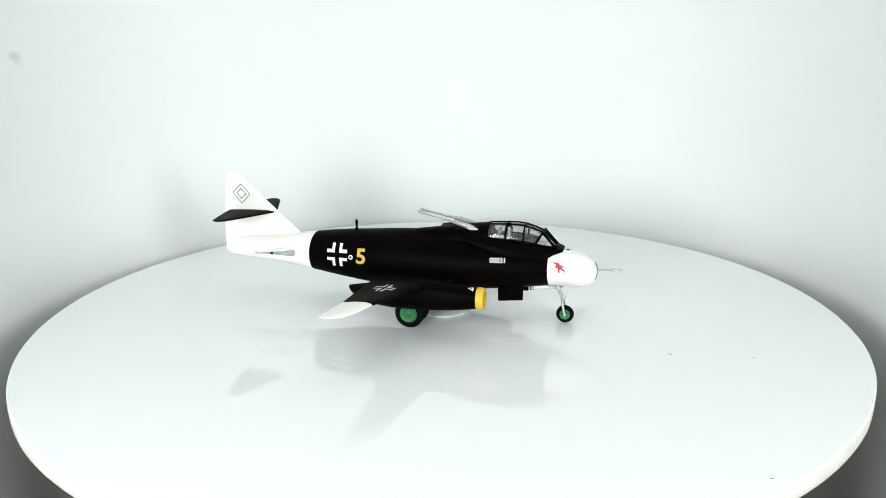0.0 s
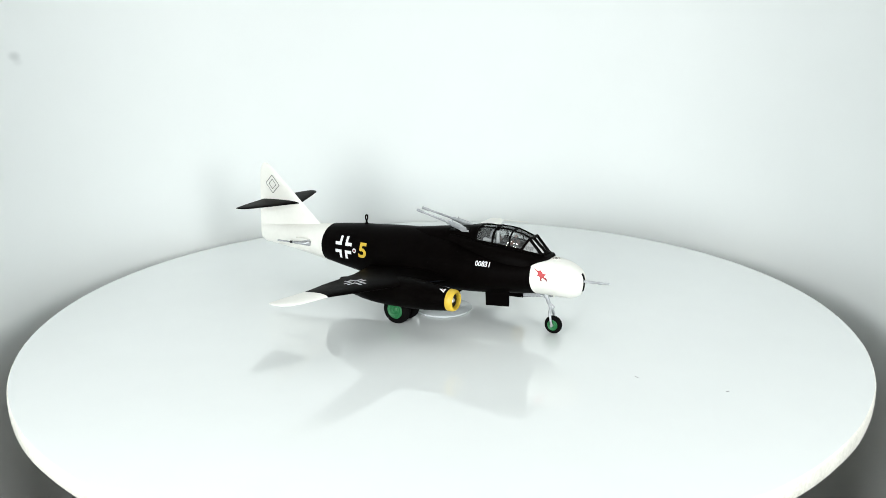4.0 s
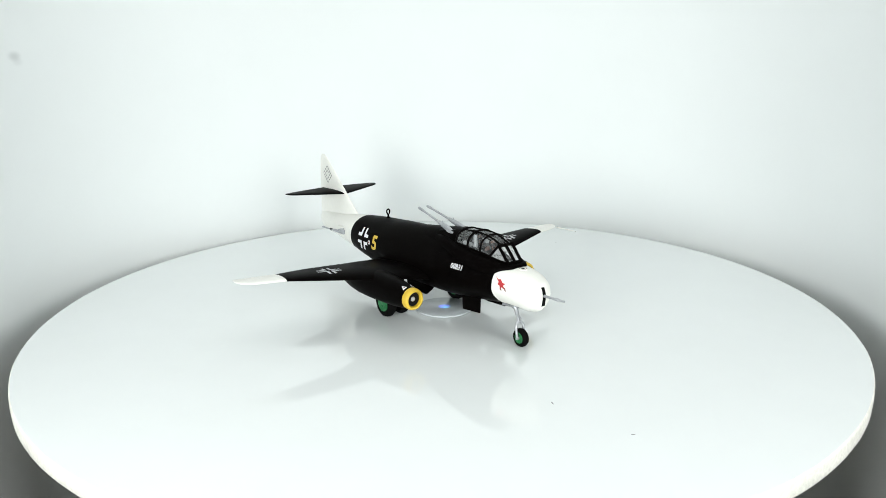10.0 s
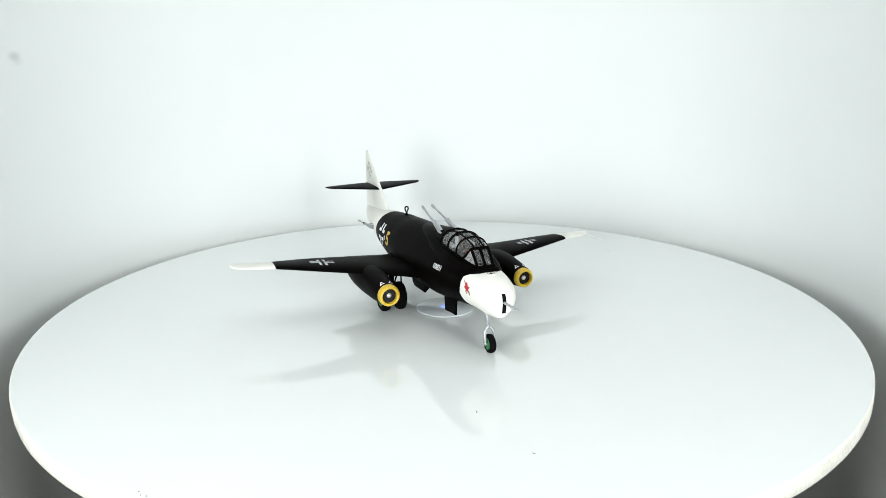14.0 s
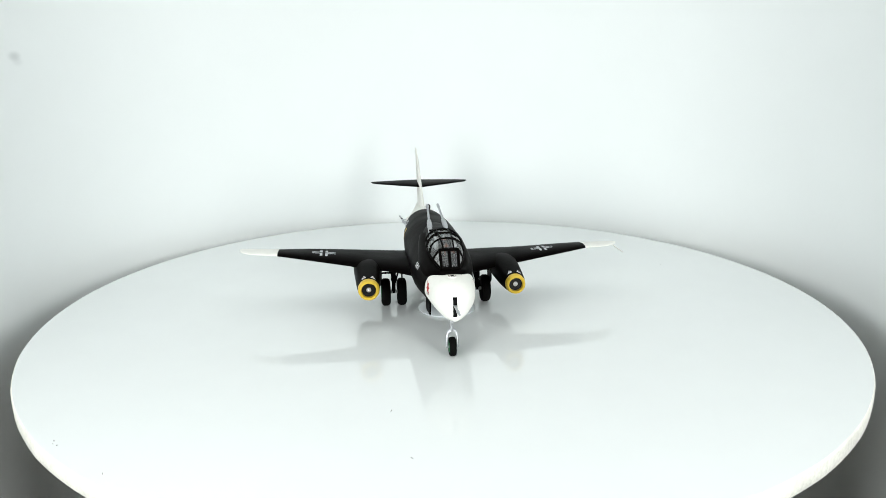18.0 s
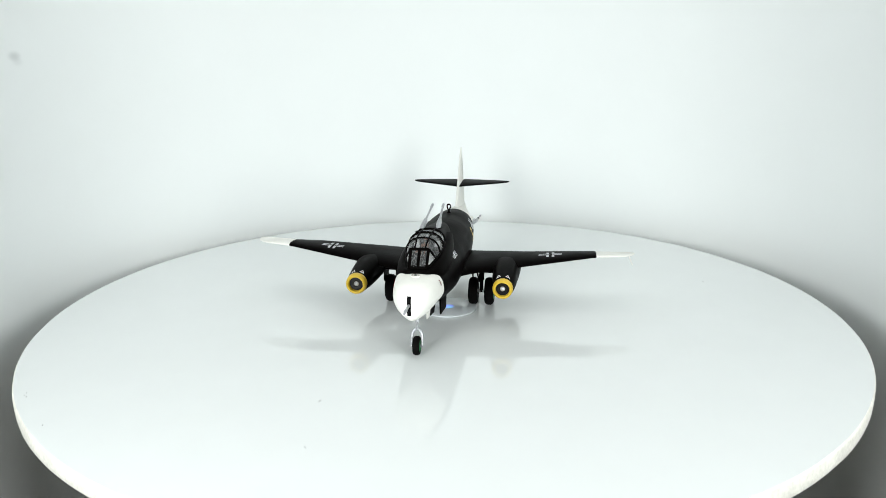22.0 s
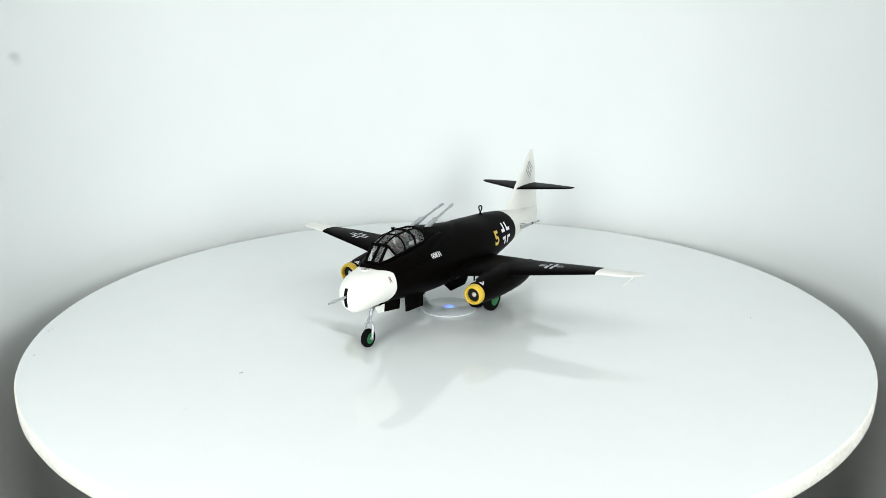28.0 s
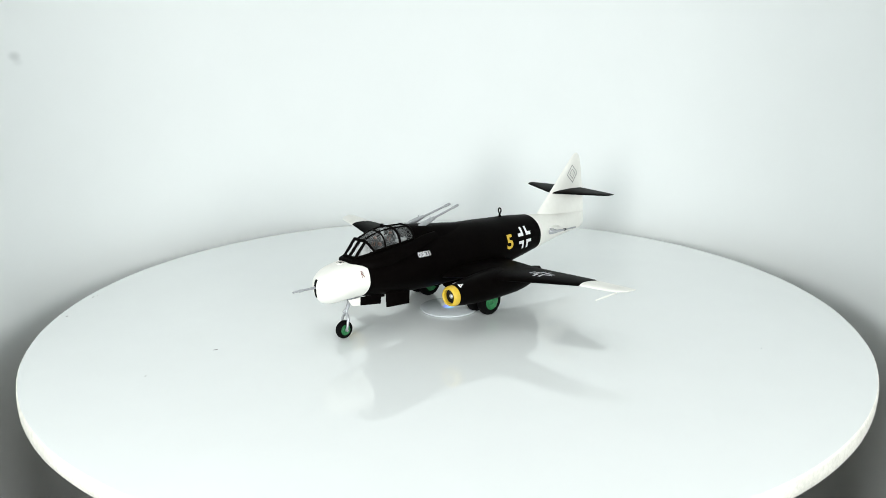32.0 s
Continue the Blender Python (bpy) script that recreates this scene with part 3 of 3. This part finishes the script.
rows = [[(x, -w, z), (x, w, z), (x, w, z - 0.4), (x, -w, z - 0.4)] for x, w, z in ((45.5, 4.4, 33.5), (37.0, 5.6, 34.5), (30.0, 5.8, 35.2), (22.4, 5.3, 35.85))]
part("cockpit_floor", loft(rows), FLOORGREY, cockpit, "dark grey cockpit floor", smooth=False)
part("periscope_column", tube([(30.2, -3.3, 35.2), (30.4, -3.4, 38.0), (30.4, -3.4, 40.6)], [0.9, 0.75, 0.7], 10), SEATGREY, cockpit, "light grey periscope column")
for x, z in ((41.5, 34.0), (33.2, 34.7)):
    part("seat", plate([(x, -1.9, z + 0.5), (x, 1.9, z + 0.5), (x - 3.6, 1.9, z + 0.3), (x - 3.6, -1.9, z + 0.3)], (0, 0, 0.7), 0.15), SEATDARK, cockpit, "dark grey seat")
    part("seat_back", plate([(x - 3.6, -1.8, z + 0.4), (x - 3.6, 1.8, z + 0.4), (x - 4.6, 1.4, z + 3.7), (x - 4.6, -1.4, z + 3.7)], (0.7, 0, 0.2), 0.15), SEATDARK, cockpit, "dark grey seat back")
    part("headrest", plate([(x - 4.4, -1.0, z + 3.7), (x - 4.4, 1.0, z + 3.7), (x - 4.6, 0.8, z + 4.8), (x - 4.6, -0.8, z + 4.8)], (0.8, 0, 0.1), 0.2), LEATHER, cockpit, "brown headrest")
    for s in (-1, 1):
        part("harness_strap", plate([(x - 3.1, s * 0.5, z + 0.9), (x - 3.1, s * 0.9, z + 0.9), (x - 3.8, s * 0.9, z + 2.8), (x - 3.8, s * 0.5, z + 2.8)], (0.12, 0, 0.02), 0), LEATHER, cockpit, "brown harness strap")
part("instrument_panel", plate([(46.2, -3.2, 32.9), (46.2, 3.2, 32.9), (45.6, 3.0, 35.6), (45.2, 1.9, 36.6), (45.2, -1.9, 36.6), (45.6, -3.0, 35.6)], (0.8, 0, 0), 0.2), SEATDARK, cockpit, "dark instrument panel")
for y, z in ((-1.5, 34.3), (-0.5, 34.4), (0.5, 34.4), (1.5, 34.3)):
    part("dial", lathe([(45.3, 0.42), (45.55, 0.36)], (0, y, z), "x", 12), DECAL, cockpit, "small pale dial")
part("rear_panel", plate([(36.2, -3.6, 34.8), (36.2, 3.6, 34.8), (36.0, 2.6, 36.4), (36.0, -2.6, 36.4)], (0.6, 0, 0), 0.2), LEATHER, cockpit, "brown rear panel")
part("bulkhead", plate([(23.0, -4.6, 35.7), (23.0, 4.6, 35.7), (22.8, 3.2, 39.2), (22.8, -3.2, 39.2)], (0.5, 0, 0), 0.15), SEATDARK, cockpit, "dark grey rear bulkhead")
for s in (-1, 1):
    part("console", plate([(43.0, s * 4.9, 34.6), (43.0, s * 3.7, 34.6), (31.0, s * 4.2, 35.3), (31.0, s * 5.6, 35.3)], (0, 0, 0.8), 0.15), SEATDARK, cockpit, "dark side console")
    part("rear_console", plate([(29.0, s * 5.2, 36.0), (29.0, s * 3.2, 36.0), (24.0, s * 3.4, 36.3), (24.0, s * 5.0, 36.3)], (0, 0, 1.3), 0.2), SEATGREY, cockpit, "light grey rear console")
part("gun_sight", tube([(25.4, 0, 36.0), (25.9, 0, 38.4), (26.6, 0, 39.6)], [0.9, 0.7, 0.4], 8), SILVER, cockpit, "silver sighting column")
part("control_stick", tube([(43.6, 0, 34.8), (43.2, 0, 36.6)], [0.22, 0.3], 8), BLACK, cockpit)
part("periscope", tube([(30.4, -3.4, 40.4), (30.6, -3.4, 41.6), (30.6, -3.4, 42.4)], [0.5, 0.6, 0.85], 10), BLACK, plane, "small dark periscope head")

# twin guns that point back over the spine
for base, tip in (((15.2, -4.3, 39.5), (-9.8, -3.2, 45.0)), ((14.2, 2.6, 39.8), (-10.2, 1.6, 45.1))):
    b, t = Vector(base), Vector(tip)
    gun = part("rear_gun", tube([b, b.lerp(t, 0.08), b.lerp(t, 0.12), b.lerp(t, 0.26), b.lerp(t, 0.28), b.lerp(t, 0.36), b.lerp(t, 0.38), b.lerp(t, 0.86), b.lerp(t, 0.87), b.lerp(t, 0.99), t], [0.5, 0.95, 1.1, 1.05, 0.85, 0.8, 0.5, 0.46, 0.62, 0.62, 0.5], 12), SILVER, plane, "silver gun barrel")
    m = b.lerp(t, 0.2)
    ax = (t - b).normalized()
    up = Vector((0.2, 0, 1)) - ax * Vector((0.2, 0, 1)).dot(ax)
    body = [b - ax * 2.6 - up * 0.9, b - ax * 2.2 + up * 0.2, b + ax * 2.0 + up * 0.9, b + ax * 5.5 + up * 0.8, b + ax * 7.0 + up * 0.2, b + ax * 6.0 - up * 0.8, b + ax * 1.0 - up * 1.2]
    part("gun_mount", plate(body, (0, 1.7, 0), 0.3), SILVER, gun)
    part("gun_sight_post", tube([m + Vector((-1.4, 0, 0.6)), m + Vector((-1.4, 0, 1.9))], 0.22, 6), SILVER, gun)
# a solid plate; its dark colour stands in for the recess's shade
part("gun_slot", plate([(17.5, -5.0, 39.7), (17.0, 3.8, 40.0), (7.5, 4.0, 38.5), (7.5, -5.0, 38.3)], (0, 0, 0.8), 0.3), HOLE_SHADE, plane, "flat dark plate for the shaded gun mount recess")

# aerial loop
bm = tube([(-40.3, 0, 33.6), (-40.3, 0, 34.6), (-40.3, 0, 35.3), (-40.3, 0, 36.2)], [1.3, 0.95, 0.5, 0.42], 10)
tube([(-40.3, 1.05 * math.sin(a) * (0.75 - 0.25 * math.cos(a)), 37.4 - 1.35 * math.cos(a)) for a in [k * math.tau / 20 for k in range(20)]] + [(-40.3, 0.01, 36.05)], 0.34, 8, bm)
part("aerial_loop", bm, BLACK, plane, "black ring aerial on the spine")

# nose details
bm = bmesh.new()
pr = None
for k in range(16):
    z = 19.3 + 7.4 * k / 15
    row = []
    for y in (-1.15, -0.4, 0.35):
        x = 67.6
        while x > 60 and hull_y(x, z) < abs(y) + 0.02:
            x -= 0.02
        row += [bm.verts.new((x + 0.07, y, z)), bm.verts.new((x - 0.6, y, z))]
    if pr:
        for a, b in ((0, 2), (2, 4)):
            bm.faces.new((pr[a], pr[b], row[b], row[a]))
        bm.faces.new((pr[1], pr[0], row[0], row[1]))
        bm.faces.new((pr[4], pr[5], row[5], row[4]))
    pr = row
part("nose_slot", bm, HOLE_SHADE, plane, "black strip for the shaded gun slot in the nose", smooth=False)
part("nose_gun", tube([(64.0, -0.4, 23.3), (67.0, -0.4, 23.5), (72.5, -0.3, 23.75), (73.2, -0.3, 23.8), (73.4, -0.3, 23.8), (75.0, -0.3, 23.85), (75.2, -0.3, 23.9), (77.9, -0.2, 24.0)], [0.75, 0.55, 0.46, 0.46, 0.62, 0.62, 0.42, 0.4], 10), SILVER, plane, "thin silver gun barrel in the nose")
part("nose_port", lathe([(30.2, 1.75), (31.12, 1.7), (31.27, 1.6), (31.27, 1.0)], (55.2, 0, 0.1), "z", 24), WHITE, plane, "white raised port on the nose")
part("port_ring", lathe([(31.22, 1.58), (31.31, 1.55), (31.31, 1.38), (31.22, 1.35)], (55.2, 0, 0.1), "z", 24, caps=False), LEATHER, plane, "brown ring round the port")
part("port_hole", lathe([(31.0, 0.75), (31.34, 0.7), (31.36, 0.5)], (55.2, 0, 0.1), "z", 16), HOLE_SHADE, plane, "black disc for the shaded hole of the port")

# side guns on the tail
for s in (-1, 1):
    part("tail_gun", tube([(-68.4, s * 9.0, 23.4), (-70.2, s * 10.4, 23.4), (-72.0, s * 10.6, 23.5), (-76.0, s * 10.8, 23.4), (-76.3, s * 10.8, 23.4), (-84.0, s * 11.4, 23.3), (-84.2, s * 11.4, 23.3), (-86.0, s * 11.6, 23.3)], [0.5, 0.75, 0.75, 0.65, 0.42, 0.38, 0.5, 0.45], 10), SILVER, plane, "silver tail gun")
    part("gun_bracket", plate([(-69.4, s * 10.2, 24.4), (-67.4, s * 9.2, 24.6), (-67.8, s * 9.2, 22.3), (-71.4, s * 10.4, 22.6), (-72.6, s * 10.5, 23.6)], (0, 0.9, 0), 0.15), SILVER, plane, "silver gun bracket")
    part("gun_strut", tube([(-67.8, s * 9.2, 25.1), (-69.6, s * 9.9, 24.9), (-72.4, s * 10.5, 23.8)], 0.3, 8), SILVER, plane, "silver gun strut")
    part("gun_collar", tube([(-77.4, s * 10.9, 23.4), (-78.6, s * 11.0, 23.4)], 0.62, 10), STEEL, plane, "dark gun collar")
    part("gun_blister", blade([((-66.0, s * 6.0, 24.6), (-80.0, s * 4.6, 24.6), 3.4), ((-68.0, s * 9.3, 24.4), (-78.0, s * 8.2, 24.4), 1.6)]), WHITE, plane, "white gun blister")

# ---- undercarriage ----
def wheel(cx, cy, r, w, sides, parent):
    """A tyre turned about the y axis, with a green hub on the given sides."""
    h = w / 2
    prof = [(-h * 0.75, r * 0.55), (-h, r * 0.68), (-h, r * 0.8), (-h * 0.78, r * 0.93), (-h * 0.35, r), (h * 0.35, r), (h * 0.78, r * 0.93), (h, r * 0.8), (h, r * 0.68), (h * 0.75, r * 0.55)]
    wh = part("wheel", lathe(prof, (cx, cy, r + BOARD_Z), "y", 40), RUBBER, parent, "black rubber tyre")
    for s in sides:
        hub_prof = [(s * h * 0.6, r * 0.6), (s * h * 0.92, r * 0.6), (s * h * 0.98, r * 0.55), (s * h * 0.8, r * 0.47), (s * h * 0.8, r * 0.36), (s * h * 0.95, r * 0.32), (s * h * 0.95, r * 0.25), (s * h * 0.82, r * 0.2), (s * h * 1.0, r * 0.1)]
        part("wheel_hub", lathe(hub_prof, (cx, cy, r + BOARD_Z), "y", 32), GREEN, wh, "green painted wheel hub")
    for s in (-1, 1):
        if s not in sides:
            part("hub_disc", lathe([(s * h * 0.6, r * 0.6), (s * h * 0.85, r * 0.56), (s * h * 0.7, r * 0.3), (s * h * 0.8, r * 0.1)], (cx, cy, r + BOARD_Z), "y", 24), RUBBER, wh)
    return wh


for s in (-1, 1):
    for cy, side in ((23.0, s), (15.7, -s)):
        wheel(-7.8, s * cy, 6.3, 4.2, (side,), plane)
    leg = part("gear_leg", tube([(-7.8, s * 19.3, 4.9), (-7.8, s * 19.3, 10.5), (-7.8, s * 19.3, 10.6), (-7.0, s * 19.4, 20.5)], [0.9, 0.9, 1.25, 1.25], 12), BLACK, plane, "black undercarriage leg")
    part("axle", tube([(-7.8, s * 15.0, 5.35), (-7.8, s * 23.6, 5.35)], 0.8, 10), SILVER, leg)
    part("retraction_strut", tube([(-6.0, s * 16.2, 19.0), (-7.4, s * 18.6, 9.6)], 0.4, 8), BLACK, leg)
    part("brace_rod", tube([(-5.0, s * 15.6, 19.0), (-5.0, s * 15.6, 10.8)], 0.35, 8), BLACK, leg)
    part("cross_bar", tube([(-5.6, s * 18.8, 15.0), (-5.6, s * 26.2, 15.2)], 0.42, 8), BLACK, leg)
    part("gear_door", plate([(-12.5, s * 24.9, 18.5), (-2.5, s * 24.9, 18.5), (-2.5, s * 25.1, 11.0), (-4.5, s * 25.2, 9.2), (-12.5, s * 25.2, 9.6)], (0, 0.5, 0), 0.12), BLACK, plane, "black undercarriage door")
    part("belly_door", plate([(37.6, s * 6.6, 16.0), (25.2 if s > 0 else 26.8, s * 7.4, 15.0), (25.4 if s > 0 else 27.0, s * 7.2, 8.6), (37.6, s * 6.8, 9.6)], (0, 0.6, 0), 0.12), BLACK, plane, "black belly door hanging open")
    part("wheel_well_door", plate([(4.0, s * 5.0, 12.6), (-16.0, s * 6.4, 12.8), (-15.4, s * 6.3, 9.0), (-13.6, s * 5.9, 6.9), (-2.0, s * 5.2, 6.9), (2.6, s * 5.0, 10.6)], (0, 0.5, 0), 0.12), BLACK, plane, "black inner wheel door")

wheel(54.8, 0.0, 3.75, 2.7, (-1, 1), plane)
leg = part("nose_leg", tube([(50.6, 0, 16.5), (52.6, 0, 11.6), (52.7, 0, 11.5), (53.4, 0, 9.2)], [0.8, 0.8, 0.62, 0.62], 12), SILVER, plane, "silver nose undercarriage leg")
for s in (-1, 1):
    part("wheel_fork", tube([(53.3, 0, 9.4), (53.6, s * 1.3, 8.6), (53.9, s * 1.95, 7.2), (54.8, s * 1.95, 2.8)], [0.6, 0.62, 0.58, 0.5], 10), SILVER, leg)
part("scissor_link", tube([(52.4, 0, 12.2), (55.0, 0, 10.4), (53.6, 0, 8.6)], [0.35, 0.32, 0.35], 8), SILVER, leg)
part("drag_strut", tube([(44.5, 0, 15.5), (52.0, 0, 13.6)], 0.45, 8), SILVER, leg)
part("leg_collar", tube([(50.9, 0, 15.8), (51.6, 0, 14.0)], 1.15, 12), SILVER, leg)
part("wheel_axle", tube([(54.8, -2.4, 2.8), (54.8, 2.4, 2.8)], 0.55, 10), SILVER, leg)
door = part("nose_door", plate([(49.2, 4.4, 16.2), (38.6, 4.8, 15.6), (38.6, 4.2, 10.9), (49.2, 4.0, 12.7)], (0, 0.5, 0), 0.1), BLACK, plane, "nose undercarriage door, black outside")
part("door_front", plate([(55.0, 4.0, 16.2), (49.25, 4.4, 16.2), (49.25, 4.0, 12.7), (53.0, 3.8, 13.2)], (0, 0.5, 0), 0.1), WHITE, door, "white front of the door")
part("door_lining", plate([(53.8, 3.7, 15.4), (39.0, 4.3, 15.2), (39.0, 3.85, 11.2), (52.5, 3.5, 13.3)], (0, 0.2, 0), 0.05), SILVER, door, "silver door lining")


# ---- markings ----
def on_hull(x, z, s, lift=0.09):
    y = hull_y(x, z)
    return Vector((x, s * (y + lift), z))


def hull_marking(name, polys, s, centre, mat, label="", turn=0.0, lift=0.09):
    """Flat polygons in (forward, up) laid on the hull's side."""
    bm = bmesh.new()
    for poly in polys:
        bm.faces.new([bm.verts.new((u, v, 0)) for u, v in poly])
    slice_grid(bm, 0.8)
    c, d = math.cos(radians(turn)), math.sin(radians(turn))
    for v in bm.verts:
        u, w = v.co.x * c - v.co.y * d, v.co.x * d + v.co.y * c
        v.co = on_hull(centre[0] + u, centre[1] + w, s, lift)
    return part(name, bm, mat, plane, label)


def letters(text, size, squeeze=1.0, bold=0.0):
    """Outlines of the built-in font as a flat bmesh, centred."""
    cu = bpy.data.curves.new("letters", "FONT")
    cu.body, cu.size, cu.align_x, cu.align_y, cu.offset, cu.fill_mode = text, size, "CENTER", "CENTER", bold, "FRONT"
    cu.resolution_u = 4
    ob = bpy.data.objects.new("letters", cu)
    me = bpy.data.meshes.new_from_object(ob)
    bm = bmesh.new()
    bm.from_mesh(me)
    bpy.data.objects.remove(ob)
    bpy.data.curves.remove(cu)
    bpy.data.meshes.remove(me)
    for v in bm.verts:
        v.co.x *= squeeze
    return bm


def hull_text(name, text, size, s, centre, mat, label, turn=0.0, squeeze=0.8, bold=0.0):
    bm = letters(text, size, squeeze, bold)
    slice_grid(bm, 0.7)
    c, d = math.cos(radians(turn)), math.sin(radians(turn))
    for v in bm.verts:
        a = v.co.x * (-s)  # reads forward on the right side, backward on the left
        u, w = a, v.co.y
        u, w = u * c - w * d, u * d + w * c
        v.co = on_hull(centre[0] + u, centre[1] + w, s, 0.1)
    return part(name, bm, mat, plane, label)


def cross_polys(arm, gap, bar_w, reach):
    """The four angle pieces of an open cross."""
    out = []
    for sx in (-1, 1):
        for sy in (-1, 1):
            g, b, r = gap, bar_w, reach
            out.append([(sx * g, sy * g), (sx * r, sy * g), (sx * r, sy * (g + b)), (sx * (g + b), sy * (g + b))])
            out.append([(sx * g, sy * g), (sx * (g + b), sy * (g + b)), (sx * (g + b), sy * r), (sx * g, sy * r)])
    return out


hull_marking("fuselage_cross", cross_polys(5, 1.05, 1.45, 5.0), -1, (-45.4, 25.0), DECAL, "white open cross marking", turn=2)
hull_marking("fuselage_cross", cross_polys(5, 1.05, 1.45, 5.0), 1, (-45.6, 25.2), DECAL, "white open cross marking", turn=2)
hull_text("figure_five", "5", 9.0, -1, (-33.7, 25.0), YELLOW, "yellow figure 5 on the black fuselage", turn=1, squeeze=1.12, bold=0.26)
hull_text("figure_five", "5", 9.0, 1, (-33.9, 25.0), YELLOW, "yellow figure 5 on the black fuselage", turn=2, squeeze=1.12, bold=0.26)
hull_text("number_row", "00831", 2.75, -1, (27.4, 27.5), DECAL, "white figures 00831", turn=1, squeeze=1.02, bold=0.05)
hull_text("number_row", "00831", 2.75, 1, (18.8, 29.5), DECAL, "white figures 00831", turn=1, squeeze=1.02, bold=0.05)
hull_text("red_letter", "R", 3.4, 1, (51.1, 27.2), MAROON, "dark red letter R on the white nose", squeeze=0.72, bold=0.03)
hull_marking("small_round_mark", [[(1.05 * math.cos(a), 1.05 * math.sin(a)) for a in [k * math.tau / 14 for k in range(14)]]], -1, (-38.6, 24.6), DECAL, "small white round mark")
hull_marking("round_mark_heart", [[(0.62 * math.cos(a), 0.62 * math.sin(a)) for a in [k * math.tau / 10 for k in range(10)]]], -1, (-38.6, 24.6), MAROON, lift=0.16)
# red emblem, drawn as a plain slanting patch with dark flecks beside it
for nm, outline, mat, label in (("red_emblem", [(-2.9, 2.2), (-1.2, 1.5), (-0.2, 1.7), (0.9, 0.6), (2.4, 0.4), (1.5, -0.4), (2.6, -2.0), (0.9, -1.1), (0.1, -2.3), (-0.2, -0.7), (-1.3, -0.4), (-0.9, 0.6)], RED, "small red emblem on the white nose"),
                                ("emblem_fleck", [(1.9, -1.0), (2.6, -1.2), (3.0, -2.5), (2.4, -2.2)], MAROON, "dark red fleck of the emblem"),
                                ("emblem_fleck", [(-0.1, -1.7), (0.5, -1.5), (0.9, -2.5), (0.2, -2.4)], MAROON, "dark red fleck of the emblem")):
    hull_marking(nm, [outline], -1, (52.4, 26.2), mat, label)


def wing_marking(s, centre_y, fx):
    """Grey-white open cross on top of a wing."""
    bm = bmesh.new()
    for poly in cross_polys(4, 0.62, 1.15, 5.2):
        bm.faces.new([bm.verts.new((u * 0.78, v, 0)) for u, v in poly])
    slice_grid(bm, 1.0)
    for v in bm.verts:
        y = centre_y + v.co.y
        le, te = wing_at(s, y)
        f = min(0.98, max(0.02, fx - v.co.x / (le.x - te.x)))
        th = 4.6 - 3.0 * (y - 12.5) / 58.5
        h = 5 * (0.2969 * math.sqrt(f) - 0.126 * f - 0.3516 * f**2 + 0.2843 * f**3 - 0.1015 * f**4) * th * 1.15
        v.co = le + (te - le) * f + Vector((0, 0, h + 0.12))
    part("wing_cross", bm, GREYDECAL, plane, "faded grey-white open cross on the wing")


for s in (-1, 1):
    wing_marking(s, 50.2, 0.46)
    # outlined square on the fin
    sq, hw = 3.4, 0.17
    bm = bmesh.new()
    for r0, r1 in ((sq, sq - 2 * hw), (sq * 0.55, sq * 0.55 - 2 * hw)):
        for k in range(4):
            a, b = math.radians(45 + 90 * k), math.radians(135 + 90 * k)
            q = [(r0 * 1.414 * math.cos(a), r0 * 1.414 * math.sin(a)), (r0 * 1.414 * math.cos(b), r0 * 1.414 * math.sin(b)), (r1 * 1.414 * math.cos(b), r1 * 1.414 * math.sin(b)), (r1 * 1.414 * math.cos(a), r1 * 1.414 * math.sin(a))]
            bm.faces.new([bm.verts.new((u, v, 0)) for u, v in q])
    slice_grid(bm, 1.0)
    for v in bm.verts:
        c, d = math.cos(radians(-48)), math.sin(radians(-48))
        x, z = -97.4 + v.co.x * c - v.co.y * d, 48.4 + v.co.x * d + v.co.y * c
        i = next(i for i in range(len(fin) - 1) if fin[i + 1][0][2] >= z)
        f = (z - fin[i][0][2]) / (fin[i + 1][0][2] - fin[i][0][2])
        le = fin[i][0][0] + (fin[i + 1][0][0] - fin[i][0][0]) * f
        te = fin[i][1][0] + (fin[i + 1][1][0] - fin[i][1][0]) * f
        th = fin[i][2][0] + (fin[i + 1][2][0] - fin[i][2][0]) * f
        g = min(0.99, max(0.01, (le - x) / (le - te)))
        h = 5 * (0.2969 * math.sqrt(g) - 0.126 * g - 0.3516 * g**2 + 0.2843 * g**3 - 0.1015 * g**4) * th * (1.15 if s > 0 else 0.85)
        v.co = (x, s * (h + 0.1) - (z - 30.0) / 28.0, z)
    part("fin_marking", bm, LINE, plane, "outlined dark square marking on the white fin")


# ---- what moves: the board turns once round in about 97 seconds ----
TURN = [(0.0, -19.54), (1.0, -23.05), (2.0, -26.92), (3.0, -30.86), (6.0, -42.35), (7.0, -45.86), (8.0, -49.44), (9.0, -52.92), (10.0, -56.41), (11.0, -59.94), (12.0, -63.68), (13.0, -67.35), (14.0, -71.07), (17.0, -82.97),
        (18.0, -86.72), (19.0, -90.45), (20.0, -94.10), (21.0, -97.63), (22.0, -101.13), (23.0, -104.66), (24.0, -108.26), (25.0, -112.01), (28.0, -123.60), (29.0, -127.54), (30.0, -131.43), (31.0, -135.11), (32.0, -138.82)]
ON_BOARD = pose(0, -0.00366, 0, 0, 0, 3.18)


def motions():
    walk(turntable, [(t, pose(-0.00015, 0.0008, BOARD_Z * MM, 0, 0, a)) for t, a in TURN])
    walk(plane, [(t, pose(0, 0, 0, 0, 0, a) @ ON_BOARD) for t, a in TURN])
    # the light disc is carried a little sideways
    walk(hub, [(t, pose(x * MM, 0, BOARD_Z * MM)) for t, x in ((0.0, -1.2), (7.0, -0.8), (13.0, -0.2), (20.0, 0.9), (28.0, 1.6), (32.0, 1.5))])


motions()
